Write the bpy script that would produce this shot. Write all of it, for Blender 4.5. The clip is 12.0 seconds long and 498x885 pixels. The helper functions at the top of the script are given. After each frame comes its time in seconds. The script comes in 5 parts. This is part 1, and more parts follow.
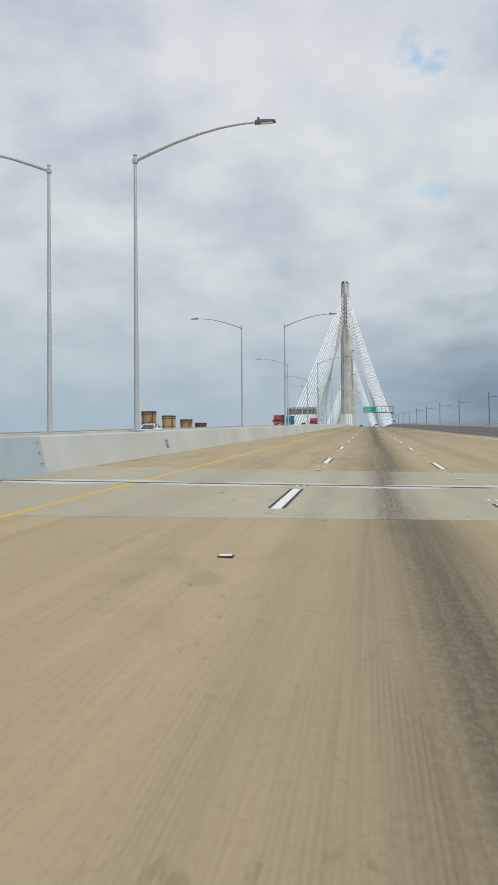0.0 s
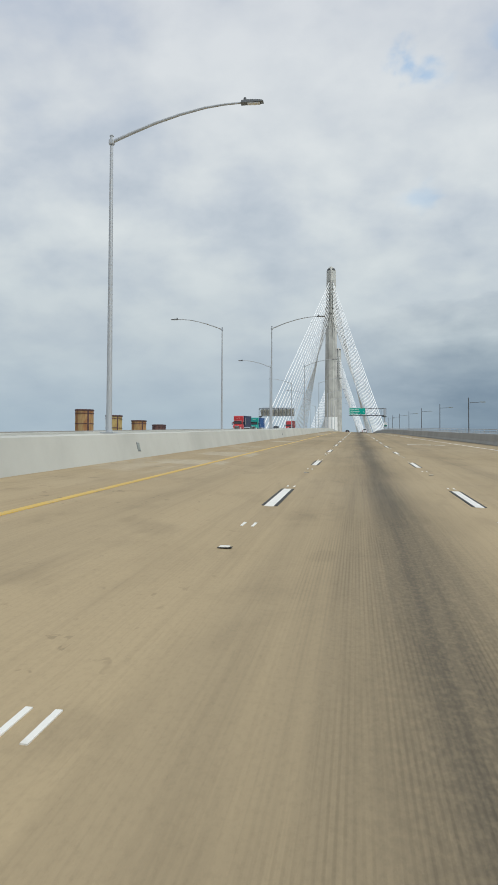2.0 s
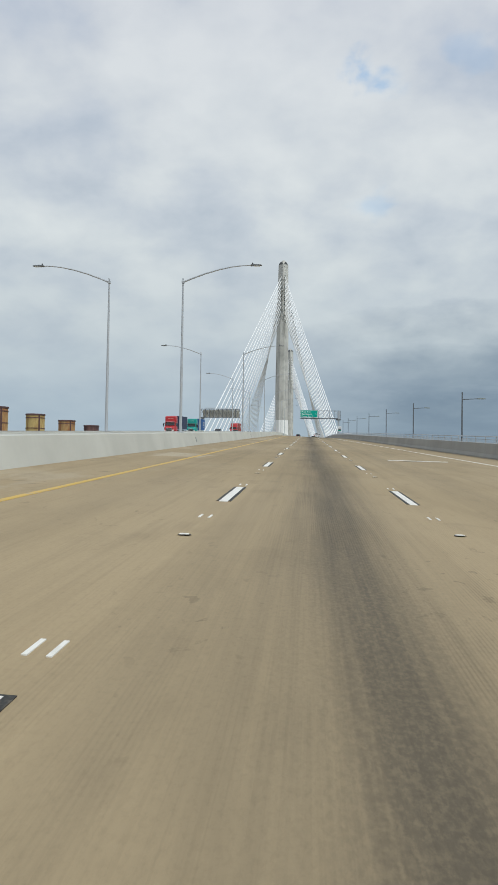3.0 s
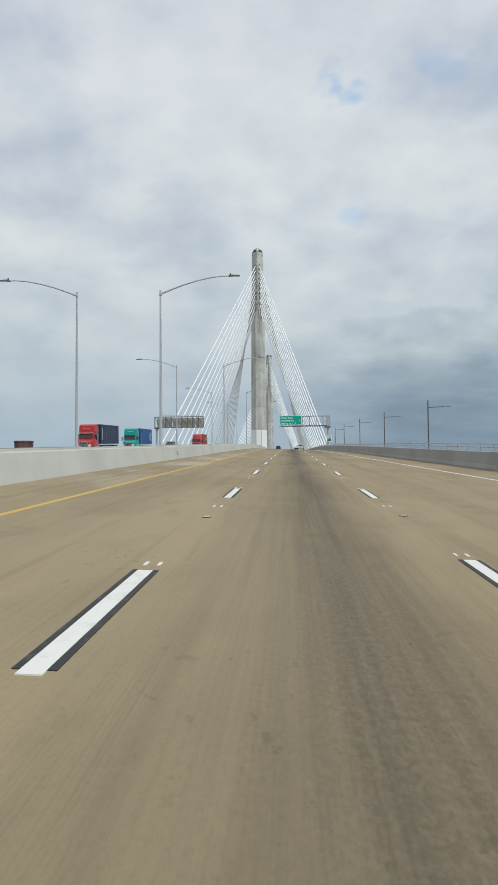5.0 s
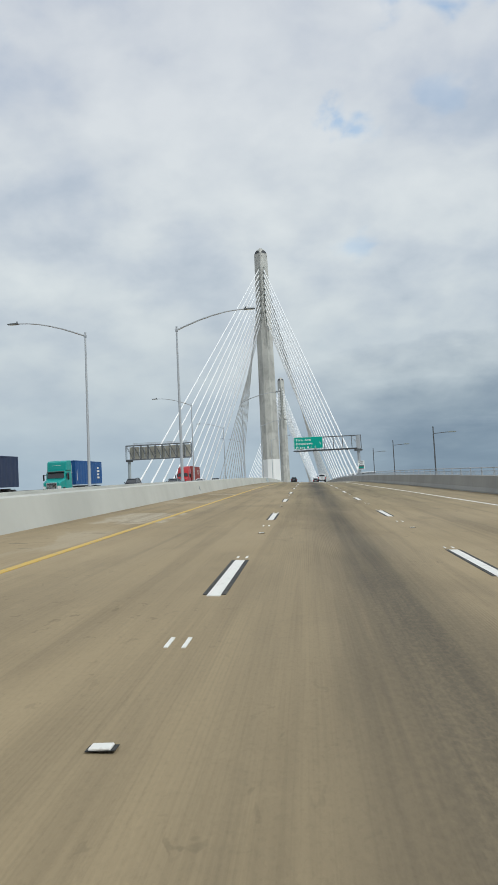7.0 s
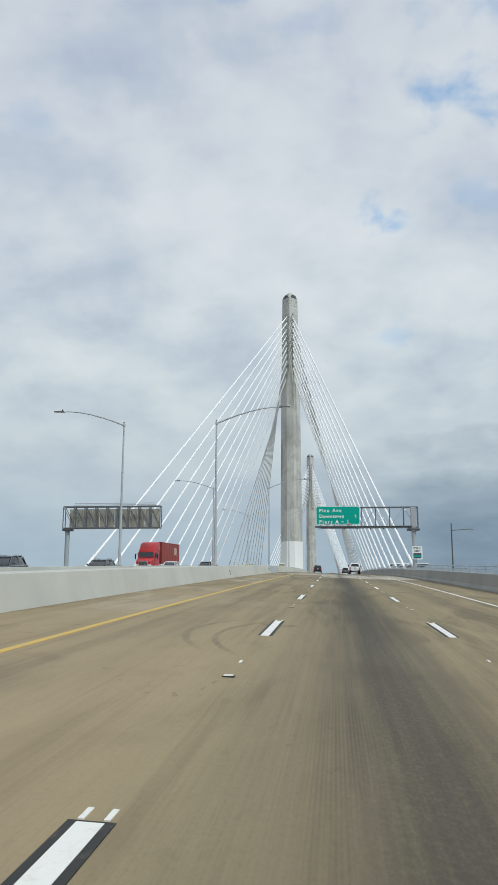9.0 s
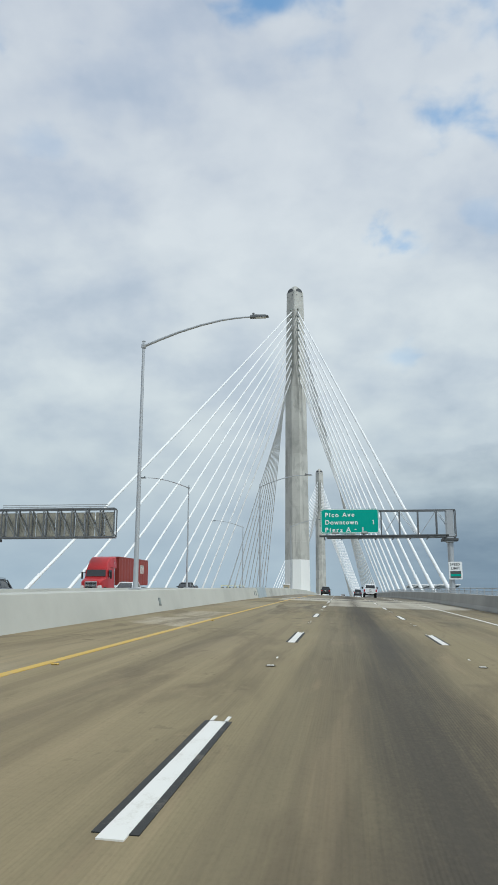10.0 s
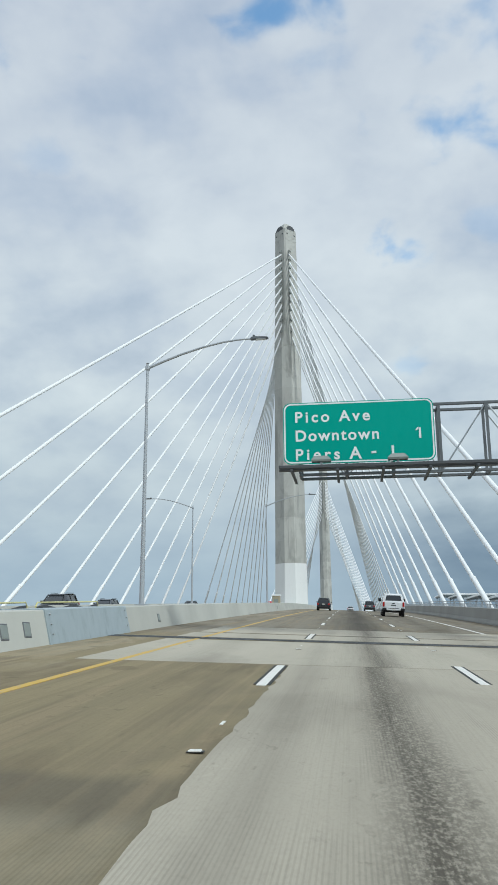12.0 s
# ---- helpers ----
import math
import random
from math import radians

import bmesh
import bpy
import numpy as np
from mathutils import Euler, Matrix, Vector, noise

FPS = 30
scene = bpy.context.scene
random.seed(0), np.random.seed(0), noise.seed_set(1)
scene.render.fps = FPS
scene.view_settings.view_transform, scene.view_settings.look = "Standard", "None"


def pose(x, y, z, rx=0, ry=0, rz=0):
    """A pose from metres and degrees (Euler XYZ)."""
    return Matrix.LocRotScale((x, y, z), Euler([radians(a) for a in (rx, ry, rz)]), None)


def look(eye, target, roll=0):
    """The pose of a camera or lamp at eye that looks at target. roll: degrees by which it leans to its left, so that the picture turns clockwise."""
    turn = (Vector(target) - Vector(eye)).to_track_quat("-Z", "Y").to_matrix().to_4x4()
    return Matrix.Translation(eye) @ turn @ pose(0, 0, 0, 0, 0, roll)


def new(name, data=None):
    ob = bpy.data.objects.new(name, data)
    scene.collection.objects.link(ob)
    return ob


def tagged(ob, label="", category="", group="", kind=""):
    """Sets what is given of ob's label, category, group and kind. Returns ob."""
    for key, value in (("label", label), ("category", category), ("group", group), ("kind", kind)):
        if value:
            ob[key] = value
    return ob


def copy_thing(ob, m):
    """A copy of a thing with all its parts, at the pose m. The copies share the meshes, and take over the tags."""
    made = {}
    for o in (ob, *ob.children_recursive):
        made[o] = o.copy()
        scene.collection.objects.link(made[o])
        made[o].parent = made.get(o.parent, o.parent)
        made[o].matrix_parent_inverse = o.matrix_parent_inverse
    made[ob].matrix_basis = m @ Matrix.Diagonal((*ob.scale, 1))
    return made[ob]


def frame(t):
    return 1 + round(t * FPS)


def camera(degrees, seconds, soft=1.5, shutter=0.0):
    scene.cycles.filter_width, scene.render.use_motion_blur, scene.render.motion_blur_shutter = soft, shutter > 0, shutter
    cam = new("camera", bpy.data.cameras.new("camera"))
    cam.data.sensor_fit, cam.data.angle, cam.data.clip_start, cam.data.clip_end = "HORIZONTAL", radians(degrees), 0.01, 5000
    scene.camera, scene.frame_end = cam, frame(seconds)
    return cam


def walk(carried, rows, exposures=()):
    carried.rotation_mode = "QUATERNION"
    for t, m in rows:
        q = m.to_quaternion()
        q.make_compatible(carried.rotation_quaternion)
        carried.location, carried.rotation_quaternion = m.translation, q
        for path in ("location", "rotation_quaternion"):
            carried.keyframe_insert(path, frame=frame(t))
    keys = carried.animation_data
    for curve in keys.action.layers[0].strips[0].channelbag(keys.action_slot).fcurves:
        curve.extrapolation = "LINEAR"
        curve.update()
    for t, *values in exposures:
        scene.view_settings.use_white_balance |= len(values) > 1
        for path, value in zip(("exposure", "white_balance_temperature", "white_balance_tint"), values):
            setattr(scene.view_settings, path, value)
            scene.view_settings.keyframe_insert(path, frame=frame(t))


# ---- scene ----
cam = camera(34.9, 12.0, soft=1.6)
walk(cam, [
    (0.0, pose(0.11, 0.51, 1.423, 91.46, 0.55, 8.67)),
    (0.5, pose(0.10, 14.38, 2.108, 91.66, 0.85, 8.43)),
    (1.0, pose(0.05, 28.77, 2.829, 91.81, 0.23, 8.29)),
    (1.5, pose(0.04, 43.21, 3.500, 91.80, -0.11, 7.77)),
    (2.0, pose(0.11, 57.52, 4.208, 91.67, -0.23, 7.72)),
    (2.5, pose(0.18, 71.49, 4.880, 91.70, -0.62, 7.25)),
    (3.0, pose(0.20, 85.46, 5.560, 91.91, -0.87, 4.23)),
    (3.2, pose(0.20, 90.95, 5.830, 91.94, -0.85, 3.05)),
    (4.8, pose(0.18, 134.10, 7.940, 92.33, 0.30, 3.00)),
    (5.0, pose(0.17, 139.50, 8.201, 92.78, 0.50, 2.99)),
    (5.5, pose(-0.03, 153.25, 8.857, 93.19, 0.87, 3.12)),
    (6.0, pose(-0.14, 166.60, 9.552, 93.80, 2.09, 3.26)),
    (6.5, pose(-0.23, 180.00, 10.197, 94.13, 2.58, 3.69)),
    (7.0, pose(-0.20, 193.29, 10.878, 95.12, 2.72, 4.31)),
    (7.2, pose(-0.19, 198.60, 11.140, 95.30, 2.70, 4.65)),
    (8.8, pose(-0.02, 240.40, 13.220, 99.95, 0.00, 5.83)),
    (9.0, pose(0.00, 245.69, 13.475, 101.14, -0.17, 6.16)),
    (9.5, pose(-0.05, 258.48, 14.074, 102.81, -0.53, 6.32)),
    (10.0, pose(-0.05, 271.19, 14.636, 102.59, -0.23, 6.89)),
    (10.5, pose(-0.06, 283.50, 15.160, 103.15, -0.03, 7.06)),
    (11.0, pose(0.03, 295.84, 15.735, 103.13, -0.25, 7.36)),
    (11.5, pose(-0.01, 308.40, 16.245, 103.31, 0.11, 7.40)),
    (12.0, pose(0.06, 321.18, 16.797, 103.35, 0.30, 7.46)),
], exposures=[(0.0, 0.0, 6300, 5.5), (7.0, 0.0, 6230, 5.0), (9.0, 0.0, 6150, 4.0), (12.0, 0.0, 5950, 1.6)])

# ---- world and sun ----
SUN_EL, SUN_AZ = 46.0, 126.0  # azimuth clockwise from the driving direction (+y)
world = bpy.data.worlds.new("sky")
scene.world = world
world.use_nodes = True
wn, wl = world.node_tree.nodes, world.node_tree.links
wn.clear()


def wnode(kind, **kw):
    n = wn.new(kind)
    for k, v in kw.items():
        n.inputs[k].default_value = v
    return n


def wmath(op, a, b=None, clamp=False):
    n = wn.new("ShaderNodeMath")
    n.operation, n.use_clamp = op, clamp
    for i, v in enumerate((a, b)):
        if v is None:
            continue
        if isinstance(v, (int, float)):
            n.inputs[i].default_value = v
        else:
            wl.new(v, n.inputs[i])
    return n.outputs[0]


def wramp(fac, stops):
    n = wn.new("ShaderNodeValToRGB")
    e = n.color_ramp.elements
    while len(e) < len(stops):
        e.new(0.5)
    for el, (p, c) in zip(e, stops):
        el.position, el.color = p, (*c, 1)
    wl.new(fac, n.inputs[0])
    return n.outputs[0]


def wmix(fac, a, b, mode="MIX"):
    n = wn.new("ShaderNodeMix")
    n.data_type, n.blend_type = "RGBA", mode
    for i, v in ((0, fac), (6, a), (7, b)):
        if isinstance(v, (int, float)):
            n.inputs[i].default_value = v
        elif isinstance(v, tuple):
            n.inputs[i].default_value = (*v, 1)
        else:
            wl.new(v, n.inputs[i])
    return n.outputs[2]


sky = wn.new("ShaderNodeTexSky")
sky.sky_type, sky.sun_disc = "NISHITA", False
sky.sun_elevation, sky.sun_rotation = radians(SUN_EL), radians(SUN_AZ)
co = wn.new("ShaderNodeTexCoord").outputs["Generated"]
sep = wn.new("ShaderNodeSeparateXYZ")
wl.new(co, sep.inputs[0])
el = wmath("MAXIMUM", sep.outputs[2], 0.0)
den = wmath("ADD", el, 0.42)
flat = wn.new("ShaderNodeCombineXYZ")
wl.new(wmath("DIVIDE", sep.outputs[0], den), flat.inputs[0])
wl.new(wmath("DIVIDE", sep.outputs[1], den), flat.inputs[1])


def wnoise(scale, detail, rough, offset, distort=0.0):
    m = wn.new("ShaderNodeMapping")
    m.inputs["Location"].default_value = offset
    wl.new(flat.outputs[0], m.inputs[0])
    n = wnode("ShaderNodeTexNoise", Scale=scale, Detail=detail, Roughness=rough, Distortion=distort)
    wl.new(m.outputs[0], n.inputs["Vector"])
    return n.outputs["Fac"]


banks = wnoise(2.4, 3.0, 0.5, (3.1, 1.7, 0.0), 0.1)
puffs = wnoise(6.5, 5.0, 0.52, (0.4, 5.2, 0.0), 0.1)
wisps = wnoise(16.0, 4.0, 0.5, (2.4, 3.2, 0.0), 0.2)
lumps = wnoise(9.0, 3.0, 0.45, (7.7, 2.3, 0.0), 0.3)
haze = wramp(el, [(0.0, (0.37, 0.455, 0.53)), (0.06, (0.41, 0.485, 0.555)), (0.17, (0.545, 0.59, 0.63)), (0.30, (0.63, 0.66, 0.695)),
                  (0.50, (0.605, 0.625, 0.68)), (0.70, (0.585, 0.60, 0.66)), (1.0, (0.85, 0.87, 0.90))])
# a darker bank low down ahead on the right, with a lumpy upper edge
layers = wn.new("ShaderNodeMapping")
layers.inputs["Scale"].default_value = (3.0, 3.0, 14.0)
wl.new(co, layers.inputs[0])
strata = wnode("ShaderNodeTexNoise", Scale=1.6, Detail=5.0, Roughness=0.55, Distortion=0.4)
wl.new(layers.outputs[0], strata.inputs["Vector"])
strata = strata.outputs["Fac"]
side = wmath("DIVIDE", sep.outputs[0], wmath("MAXIMUM", sep.outputs[1], 0.05))
lumpy = wmath("ADD", el, wmath("MULTIPLY", wmath("SUBTRACT", wmath("ADD", wmath("MULTIPLY", strata, 0.5), wmath("MULTIPLY", puffs, 0.5)), 0.5), 0.22))
bank = wmath("MULTIPLY", wramp(wmath("ADD", side, 0.5), [(0.44, (0, 0, 0)), (0.64, (1, 1, 1))]), wramp(lumpy, [(0.07, (1, 1, 1)), (0.13, (0.7, 0.7, 0.7)), (0.21, (0, 0, 0))]))
bank = wmath("MULTIPLY", bank, wramp(strata, [(0.36, (0.5, 0.5, 0.5)), (0.58, (1, 1, 1))]))
haze = wmix(bank, haze, (0.165, 0.23, 0.305))
haze = wmix(wmath("MULTIPLY", wramp(strata, [(0.42, (0, 0, 0)), (0.66, (1, 1, 1))]), wramp(el, [(0.04, (0.22, 0.22, 0.22)), (0.36, (0, 0, 0))])), haze, (0.56, 0.62, 0.67))
shade = wmath("ADD", wmath("MULTIPLY", banks, 0.38), wmath("ADD", wmath("MULTIPLY", puffs, 0.42), wmath("ADD", wmath("MULTIPLY", lumps, 0.14), wmath("MULTIPLY", wisps, 0.06))))
cloud = wmix(wramp(el, [(0.05, (0.25, 0.25, 0.25)), (0.30, (1, 1, 1))]), haze, wramp(shade, [(0.37, (0.76, 0.795, 0.855)), (0.45, (0.915, 0.925, 0.955)), (0.53, (1.07, 1.055, 1.035)), (0.60, (1.17, 1.14, 1.095))]), "MULTIPLY")


def gap(x, y, z, near, far):
    """How open the cloud is towards one direction, with a torn edge."""
    d = wn.new("ShaderNodeVectorMath")
    d.operation = "DISTANCE"
    wide = wn.new("ShaderNodeVectorMath")
    wide.operation = "MULTIPLY"
    wide.inputs[1].default_value = (0.75, 1.0, 1.5)
    wl.new(co, wide.inputs[0])
    wl.new(wide.outputs[0], d.inputs[0])
    v = Vector((x, y, z)).normalized()
    d.inputs[1].default_value = (v.x * 0.75, v.y, v.z * 1.5)
    torn = wmath("ADD", d.outputs["Value"], wmath("MULTIPLY", wmath("SUBTRACT", lumps, 0.5), far * 3.4))
    torn = wmath("ADD", torn, wmath("MULTIPLY", wmath("SUBTRACT", wisps, 0.5), far * 3.4))
    n = wn.new("ShaderNodeMapRange")
    n.interpolation_type = "SMOOTHERSTEP"
    wl.new(torn, n.inputs[0])
    n.inputs[1].default_value, n.inputs[2].default_value, n.inputs[3].default_value, n.inputs[4].default_value = near - far * 0.35, far * 1.45, 1.0, 0.0
    return n.outputs[0]


opening = gap(-0.062, 0.745, 0.665, 0.0, 0.040)
for g, amount in ((gap(0.060, 0.891, 0.449, 0.006, 0.028), 1.0), (gap(0.158, 0.812, 0.563, 0.0, 0.056), 1.0), (gap(0.172, 0.872, 0.458, 0.0, 0.022), 0.25),
                  (gap(-0.045, 0.775, 0.63, 0.0, 0.034), 0.4), (gap(0.175, 0.76, 0.625, 0.0, 0.05), 0.65), (gap(-0.332, 0.780, 0.53, 0.0, 0.034), 0.2),
                  (gap(0.066, 0.946, 0.316, 0.0, 0.022), 0.22), (gap(-0.45, 0.6, 0.66, 0.02, 0.12), 0.8), (gap(0.5, -0.3, 0.8, 0.05, 0.25), 0.8)):
    opening = wmath("MAXIMUM", opening, wmath("MULTIPLY", g, amount))
# thin places in the cloud, where some blue comes through
thin = wmath("MULTIPLY", wramp(shade, [(0.40, (1, 1, 1)), (0.49, (0, 0, 0))]), wramp(el, [(0.34, (0, 0, 0)), (0.60, (0.13, 0.13, 0.13))]))
opening = wmath("MAXIMUM", opening, thin)
opening = wmath("MULTIPLY", opening, 0.85)
clear_bg, cloud_bg = wn.new("ShaderNodeBackground"), wn.new("ShaderNodeBackground")
clear_bg.inputs[1].default_value, cloud_bg.inputs[1].default_value = 0.21, 1.0
wl.new(wmix(1.0, sky.outputs[0], (0.66, 1.0, 1.08), "MULTIPLY"), clear_bg.inputs[0])
wl.new(cloud, cloud_bg.inputs[0])
sky_mix = wn.new("ShaderNodeMixShader")
wl.new(opening, sky_mix.inputs[0])
wl.new(cloud_bg.outputs[0], sky_mix.inputs[1])
wl.new(clear_bg.outputs[0], sky_mix.inputs[2])
wl.new(sky_mix.outputs[0], wn.new("ShaderNodeOutputWorld").inputs[0])

sun = new("sun", bpy.data.lights.new("sun", "SUN"))
sun.data.energy, sun.data.angle, sun.data.color = 1.9, radians(10), (1.0, 0.96, 0.90)
_a, _e = radians(SUN_AZ), radians(SUN_EL)
sun.matrix_world = look((0, 0, 300), (-math.sin(_a) * math.cos(_e), -math.cos(_a) * math.cos(_e), 300 - math.sin(_e)))


# ---- materials ----
def hexa(r, g, b):
    """Linear colour from display values 0..255."""
    return tuple(((v / 255 + 0.055) / 1.055) ** 2.4 if v > 10 else v / 3294 for v in (r, g, b))


class Mat:
    """A principled material with shorthand for noise and mixing."""

    def __init__(self, name, rough=0.6, metal=0.0, color=(0.5, 0.5, 0.5), spec=0.4, coord="Object"):
        self.m = bpy.data.materials.new(name)
        self.m.use_nodes = True
        self.t = self.m.node_tree
        self.n, self.l = self.t.nodes, self.t.links
        self.b = self.n["Principled BSDF"]
        self.b.inputs["Roughness"].default_value = rough
        self.b.inputs["Metallic"].default_value = metal
        self.b.inputs["Specular IOR Level"].default_value = spec
        self.b.inputs["Base Color"].default_value = (*color, 1)
        self.co = self.n.new("ShaderNodeTexCoord").outputs[coord]

    def put(self, socket, v):
        if isinstance(v, (int, float)):
            socket.default_value = v
        elif isinstance(v, tuple):
            socket.default_value = (*v, 1) if len(v) == 3 and len(socket.default_value) == 4 else v
        else:
            self.l.new(v, socket)

    def noise(self, scale=1.0, stretch=(1, 1, 1), detail=4.0, rough=0.55, distort=0.0, at=(0, 0, 0)):
        mp = self.n.new("ShaderNodeMapping")
        mp.inputs["Scale"].default_value = stretch
        mp.inputs["Location"].default_value = at
        self.l.new(self.co, mp.inputs[0])
        t = self.n.new("ShaderNodeTexNoise")
        for k, v in (("Scale", scale), ("Detail", detail), ("Roughness", rough), ("Distortion", distort)):
            t.inputs[k].default_value = v
        self.l.new(mp.outputs[0], t.inputs["Vector"])
        return t.outputs["Fac"]

    def axis(self, i):
        s = self.n.new("ShaderNodeSeparateXYZ")
        self.l.new(self.co, s.inputs[0])
        return s.outputs[i]

    def math(self, op, a, b=0.0, clamp=False):
        n = self.n.new("ShaderNodeMath")
        n.operation, n.use_clamp = op, clamp
        self.put(n.inputs[0], a)
        self.put(n.inputs[1], b)
        return n.outputs[0]

    def range(self, v, a, b, lo=0.0, hi=1.0):
        n = self.n.new("ShaderNodeMapRange")
        n.interpolation_type = "SMOOTHSTEP"
        for i, x in enumerate((v, a, b, lo, hi)):
            self.put(n.inputs[i], x)
        return n.outputs[0]

    def mix(self, fac, a, b, mode="MIX"):
        n = self.n.new("ShaderNodeMix")
        n.data_type, n.blend_type = "RGBA", mode
        self.put(n.inputs[0], fac)
        self.put(n.inputs[6], a)
        self.put(n.inputs[7], b)
        return n.outputs[2]

    def random(self):
        return self.n.new("ShaderNodeObjectInfo").outputs["Random"]

    def color(self, v):
        self.put(self.b.inputs["Base Color"], v)
        return self

    def rough(self, v):
        self.put(self.b.inputs["Roughness"], v)
        return self

    def bump(self, h, strength=0.3, dist=0.01):
        n = self.n.new("ShaderNodeBump")
        n.inputs["Strength"].default_value = strength
        n.inputs["Distance"].default_value = dist
        self.put(n.inputs["Height"], h)
        self.l.new(n.outputs[0], self.b.inputs["Normal"])
        return self


def road_material(name, tone, dirt, streak, tone_and_wear=True, width=1.0, rubble=0.6, shoulder=None, pits=0.35, broad=1.0, shift=0.0, sawn=(306.0, 326.4)):
    """Worn tined concrete; UV holds metres across and along the road."""
    m = Mat(name, 0.85, coord="UV", spec=0.25)
    u, v = m.axis(0), m.axis(1)
    wide = m.noise(0.16, (1, 0.35, 1), 5, 0.6)
    blot = m.noise(0.9, (1, 0.5, 1), 6, 0.6, 0.4)
    fleck = m.noise(7.0, (1.5, 0.22, 1), 6, 0.7)
    pit = m.noise(16.0, (1, 0.6, 1), 5, 0.7)
    grain = m.noise(34, (1, 0.4, 1), 4, 0.65)
    tine = m.noise(38, (1, 0.01, 1), 2, 0.5)
    groove = m.noise(9, (1, 0.012, 1), 3, 0.6)
    # sawn grooves along the road, showing in patches
    comb = m.range(m.math("SINE", m.math("MULTIPLY", u, 2 * math.pi / 0.032)), -0.3, 0.9)
    worn = m.range(m.noise(0.55, (1.3, 0.16, 1), 4, 0.6, 0.3, (6, 4, 0)), 0.50, 0.64)
    wander = m.math("MULTIPLY", m.math("SUBTRACT", m.noise(0.05, (0.0, 1, 1), 3), 0.5), 0.7)
    # the deck grows darker towards the bridge, later in the left lane
    reach = m.math("SUBTRACT", m.math("ADD", v, m.math("MULTIPLY", wide, 60)), m.range(u, -0.6, -2.4, 0.0, 34.0))
    far_deck = m.range(reach, 240.0, 306.0)
    c = m.mix(m.range(wide, 0.3, 0.7), tone, tuple(k * 0.86 for k in tone))
    drifted = m.noise(0.33, (1, 0.28, 1), 4, 0.55, 0.5, (1, 12, 0))
    c = m.mix(m.math("MULTIPLY", m.range(drifted, 0.50, 0.66), m.range(v, 80.0, 300.0, 0.12, 0.5)), c, tuple(k * 0.85 for k in dirt))
    if tone_and_wear:
        # lightest on the approach
        c = m.mix(m.range(v, 150.0, 30.0), c, tuple(k * f for k, f in zip(tone, (1.20, 1.20, 1.22))))
        # the base tone is darker towards the bridge
        c = m.mix(far_deck, c, tuple(k * f for k, f in zip(tone, (0.735, 0.775, 0.76))))
        # greyer concrete on the main span
        c = m.mix(m.range(v, 346.0, 354.0, 0.0, 0.8), c, (0.245, 0.222, 0.182))
    if shoulder:
        # thin bare patches scattered on the left shoulder
        run = m.range(m.noise(0.045, (0.0, 1, 1), 2, 0.5, 0.0, (0, 3.4, 0)), 0.49, 0.55)
        f = m.math("MULTIPLY", m.range(m.noise(0.42, (1, 0.22, 1), 6, 0.62, 0.5), 0.47, 0.53), m.range(m.math("ADD", u, m.math("MULTIPLY", fleck, 0.5)), -4.35, -4.75))
        c = m.mix(m.math("MULTIPLY", m.math("MULTIPLY", f, run), 0.3), c, shoulder)
        # skimmed repairs from the barrier to the yellow line, some a little past it
        ragged = m.noise(0.75, (1, 0.55, 1), 5, 0.6, 0.4, (7, 5, 0))
        vr = m.math("ADD", v, m.math("MULTIPLY", m.math("SUBTRACT", ragged, 0.5), 5.0))
        ur = m.math("ADD", u, m.math("MULTIPLY", m.math("SUBTRACT", blot, 0.5), 1.3))
        for v0, v1, inner, amount in ((82.6, 85.4, -4.3, 0.55), (89.9, 94.3, -4.3, 0.65), (119.2, 123.8, -4.5, 0.7), (181.4, 186.9, -4.5, 0.8), (188.4, 190.0, -4.9, 0.65),
                                      (193.6, 196.6, -4.6, 0.75), (197.2, 201.4, -4.6, 0.7), (216.2, 222.0, -4.5, 0.8), (244.2, 246.4, -4.5, 0.6), (294.9, 299.6, -4.8, 0.75), (300.4, 305.8, -5.1, 0.65)):
            f = m.math("MULTIPLY", m.math("MULTIPLY", m.range(vr, v0 - 0.25, v0 + 0.25), m.range(vr, v1 + 0.25, v1 - 0.25)), m.range(ur, inner + 0.12, inner - 0.12))
            f = m.math("MULTIPLY", f, m.range(ur, -6.9, -6.4))
            c = m.mix(m.math("MULTIPLY", f, m.range(fleck, 0.35, 0.6, amount, amount * 0.7)), c, shoulder)
        # short dark cracks and tar spots across the shoulder
        crack = m.math("MULTIPLY", m.range(m.noise(1.3, (0.55, 2.6, 1), 3, 0.5, 0.5, (3, 21, 0)), 0.66, 0.70), m.range(u, -4.9, -5.3))
        c = m.mix(m.math("MULTIPLY", crack, 0.6), c, tuple(k * 0.45 for k in dirt))
    c = m.mix(m.math("MULTIPLY", m.range(blot, 0.52, 0.72), 0.34), c, dirt)
    if tone_and_wear:
        # swirled scuffs and dried-on grime, heavier on the far deck
        swirl = m.noise(0.55, (1, 0.16, 1), 5, 0.6, 1.3, (2, 7, 0))
        f = m.math("MULTIPLY", m.range(swirl, 0.50, 0.66), m.range(far_deck, 0.0, 1.0, 0.12, 0.6))
        c = m.mix(f, c, tuple(k * 0.62 for k in dirt))
        # a dark seam across the left lanes and two swerving tyre marks before it
        left = m.range(m.math("ADD", u, m.math("MULTIPLY", fleck, 0.3)), -0.9, -1.2)
        seam = m.range(m.math("ABSOLUTE", m.math("SUBTRACT", m.math("ADD", v, m.math("MULTIPLY", blot, 0.9)), 327.35)), 0.95, 0.45)
        c = m.mix(m.math("MULTIPLY", m.math("MULTIPLY", seam, left), 0.6), c, (0.10, 0.088, 0.066))
        scuff = m.math("MULTIPLY", m.range(v, 308.0, 318.0), m.range(v, 326.8, 326.2))
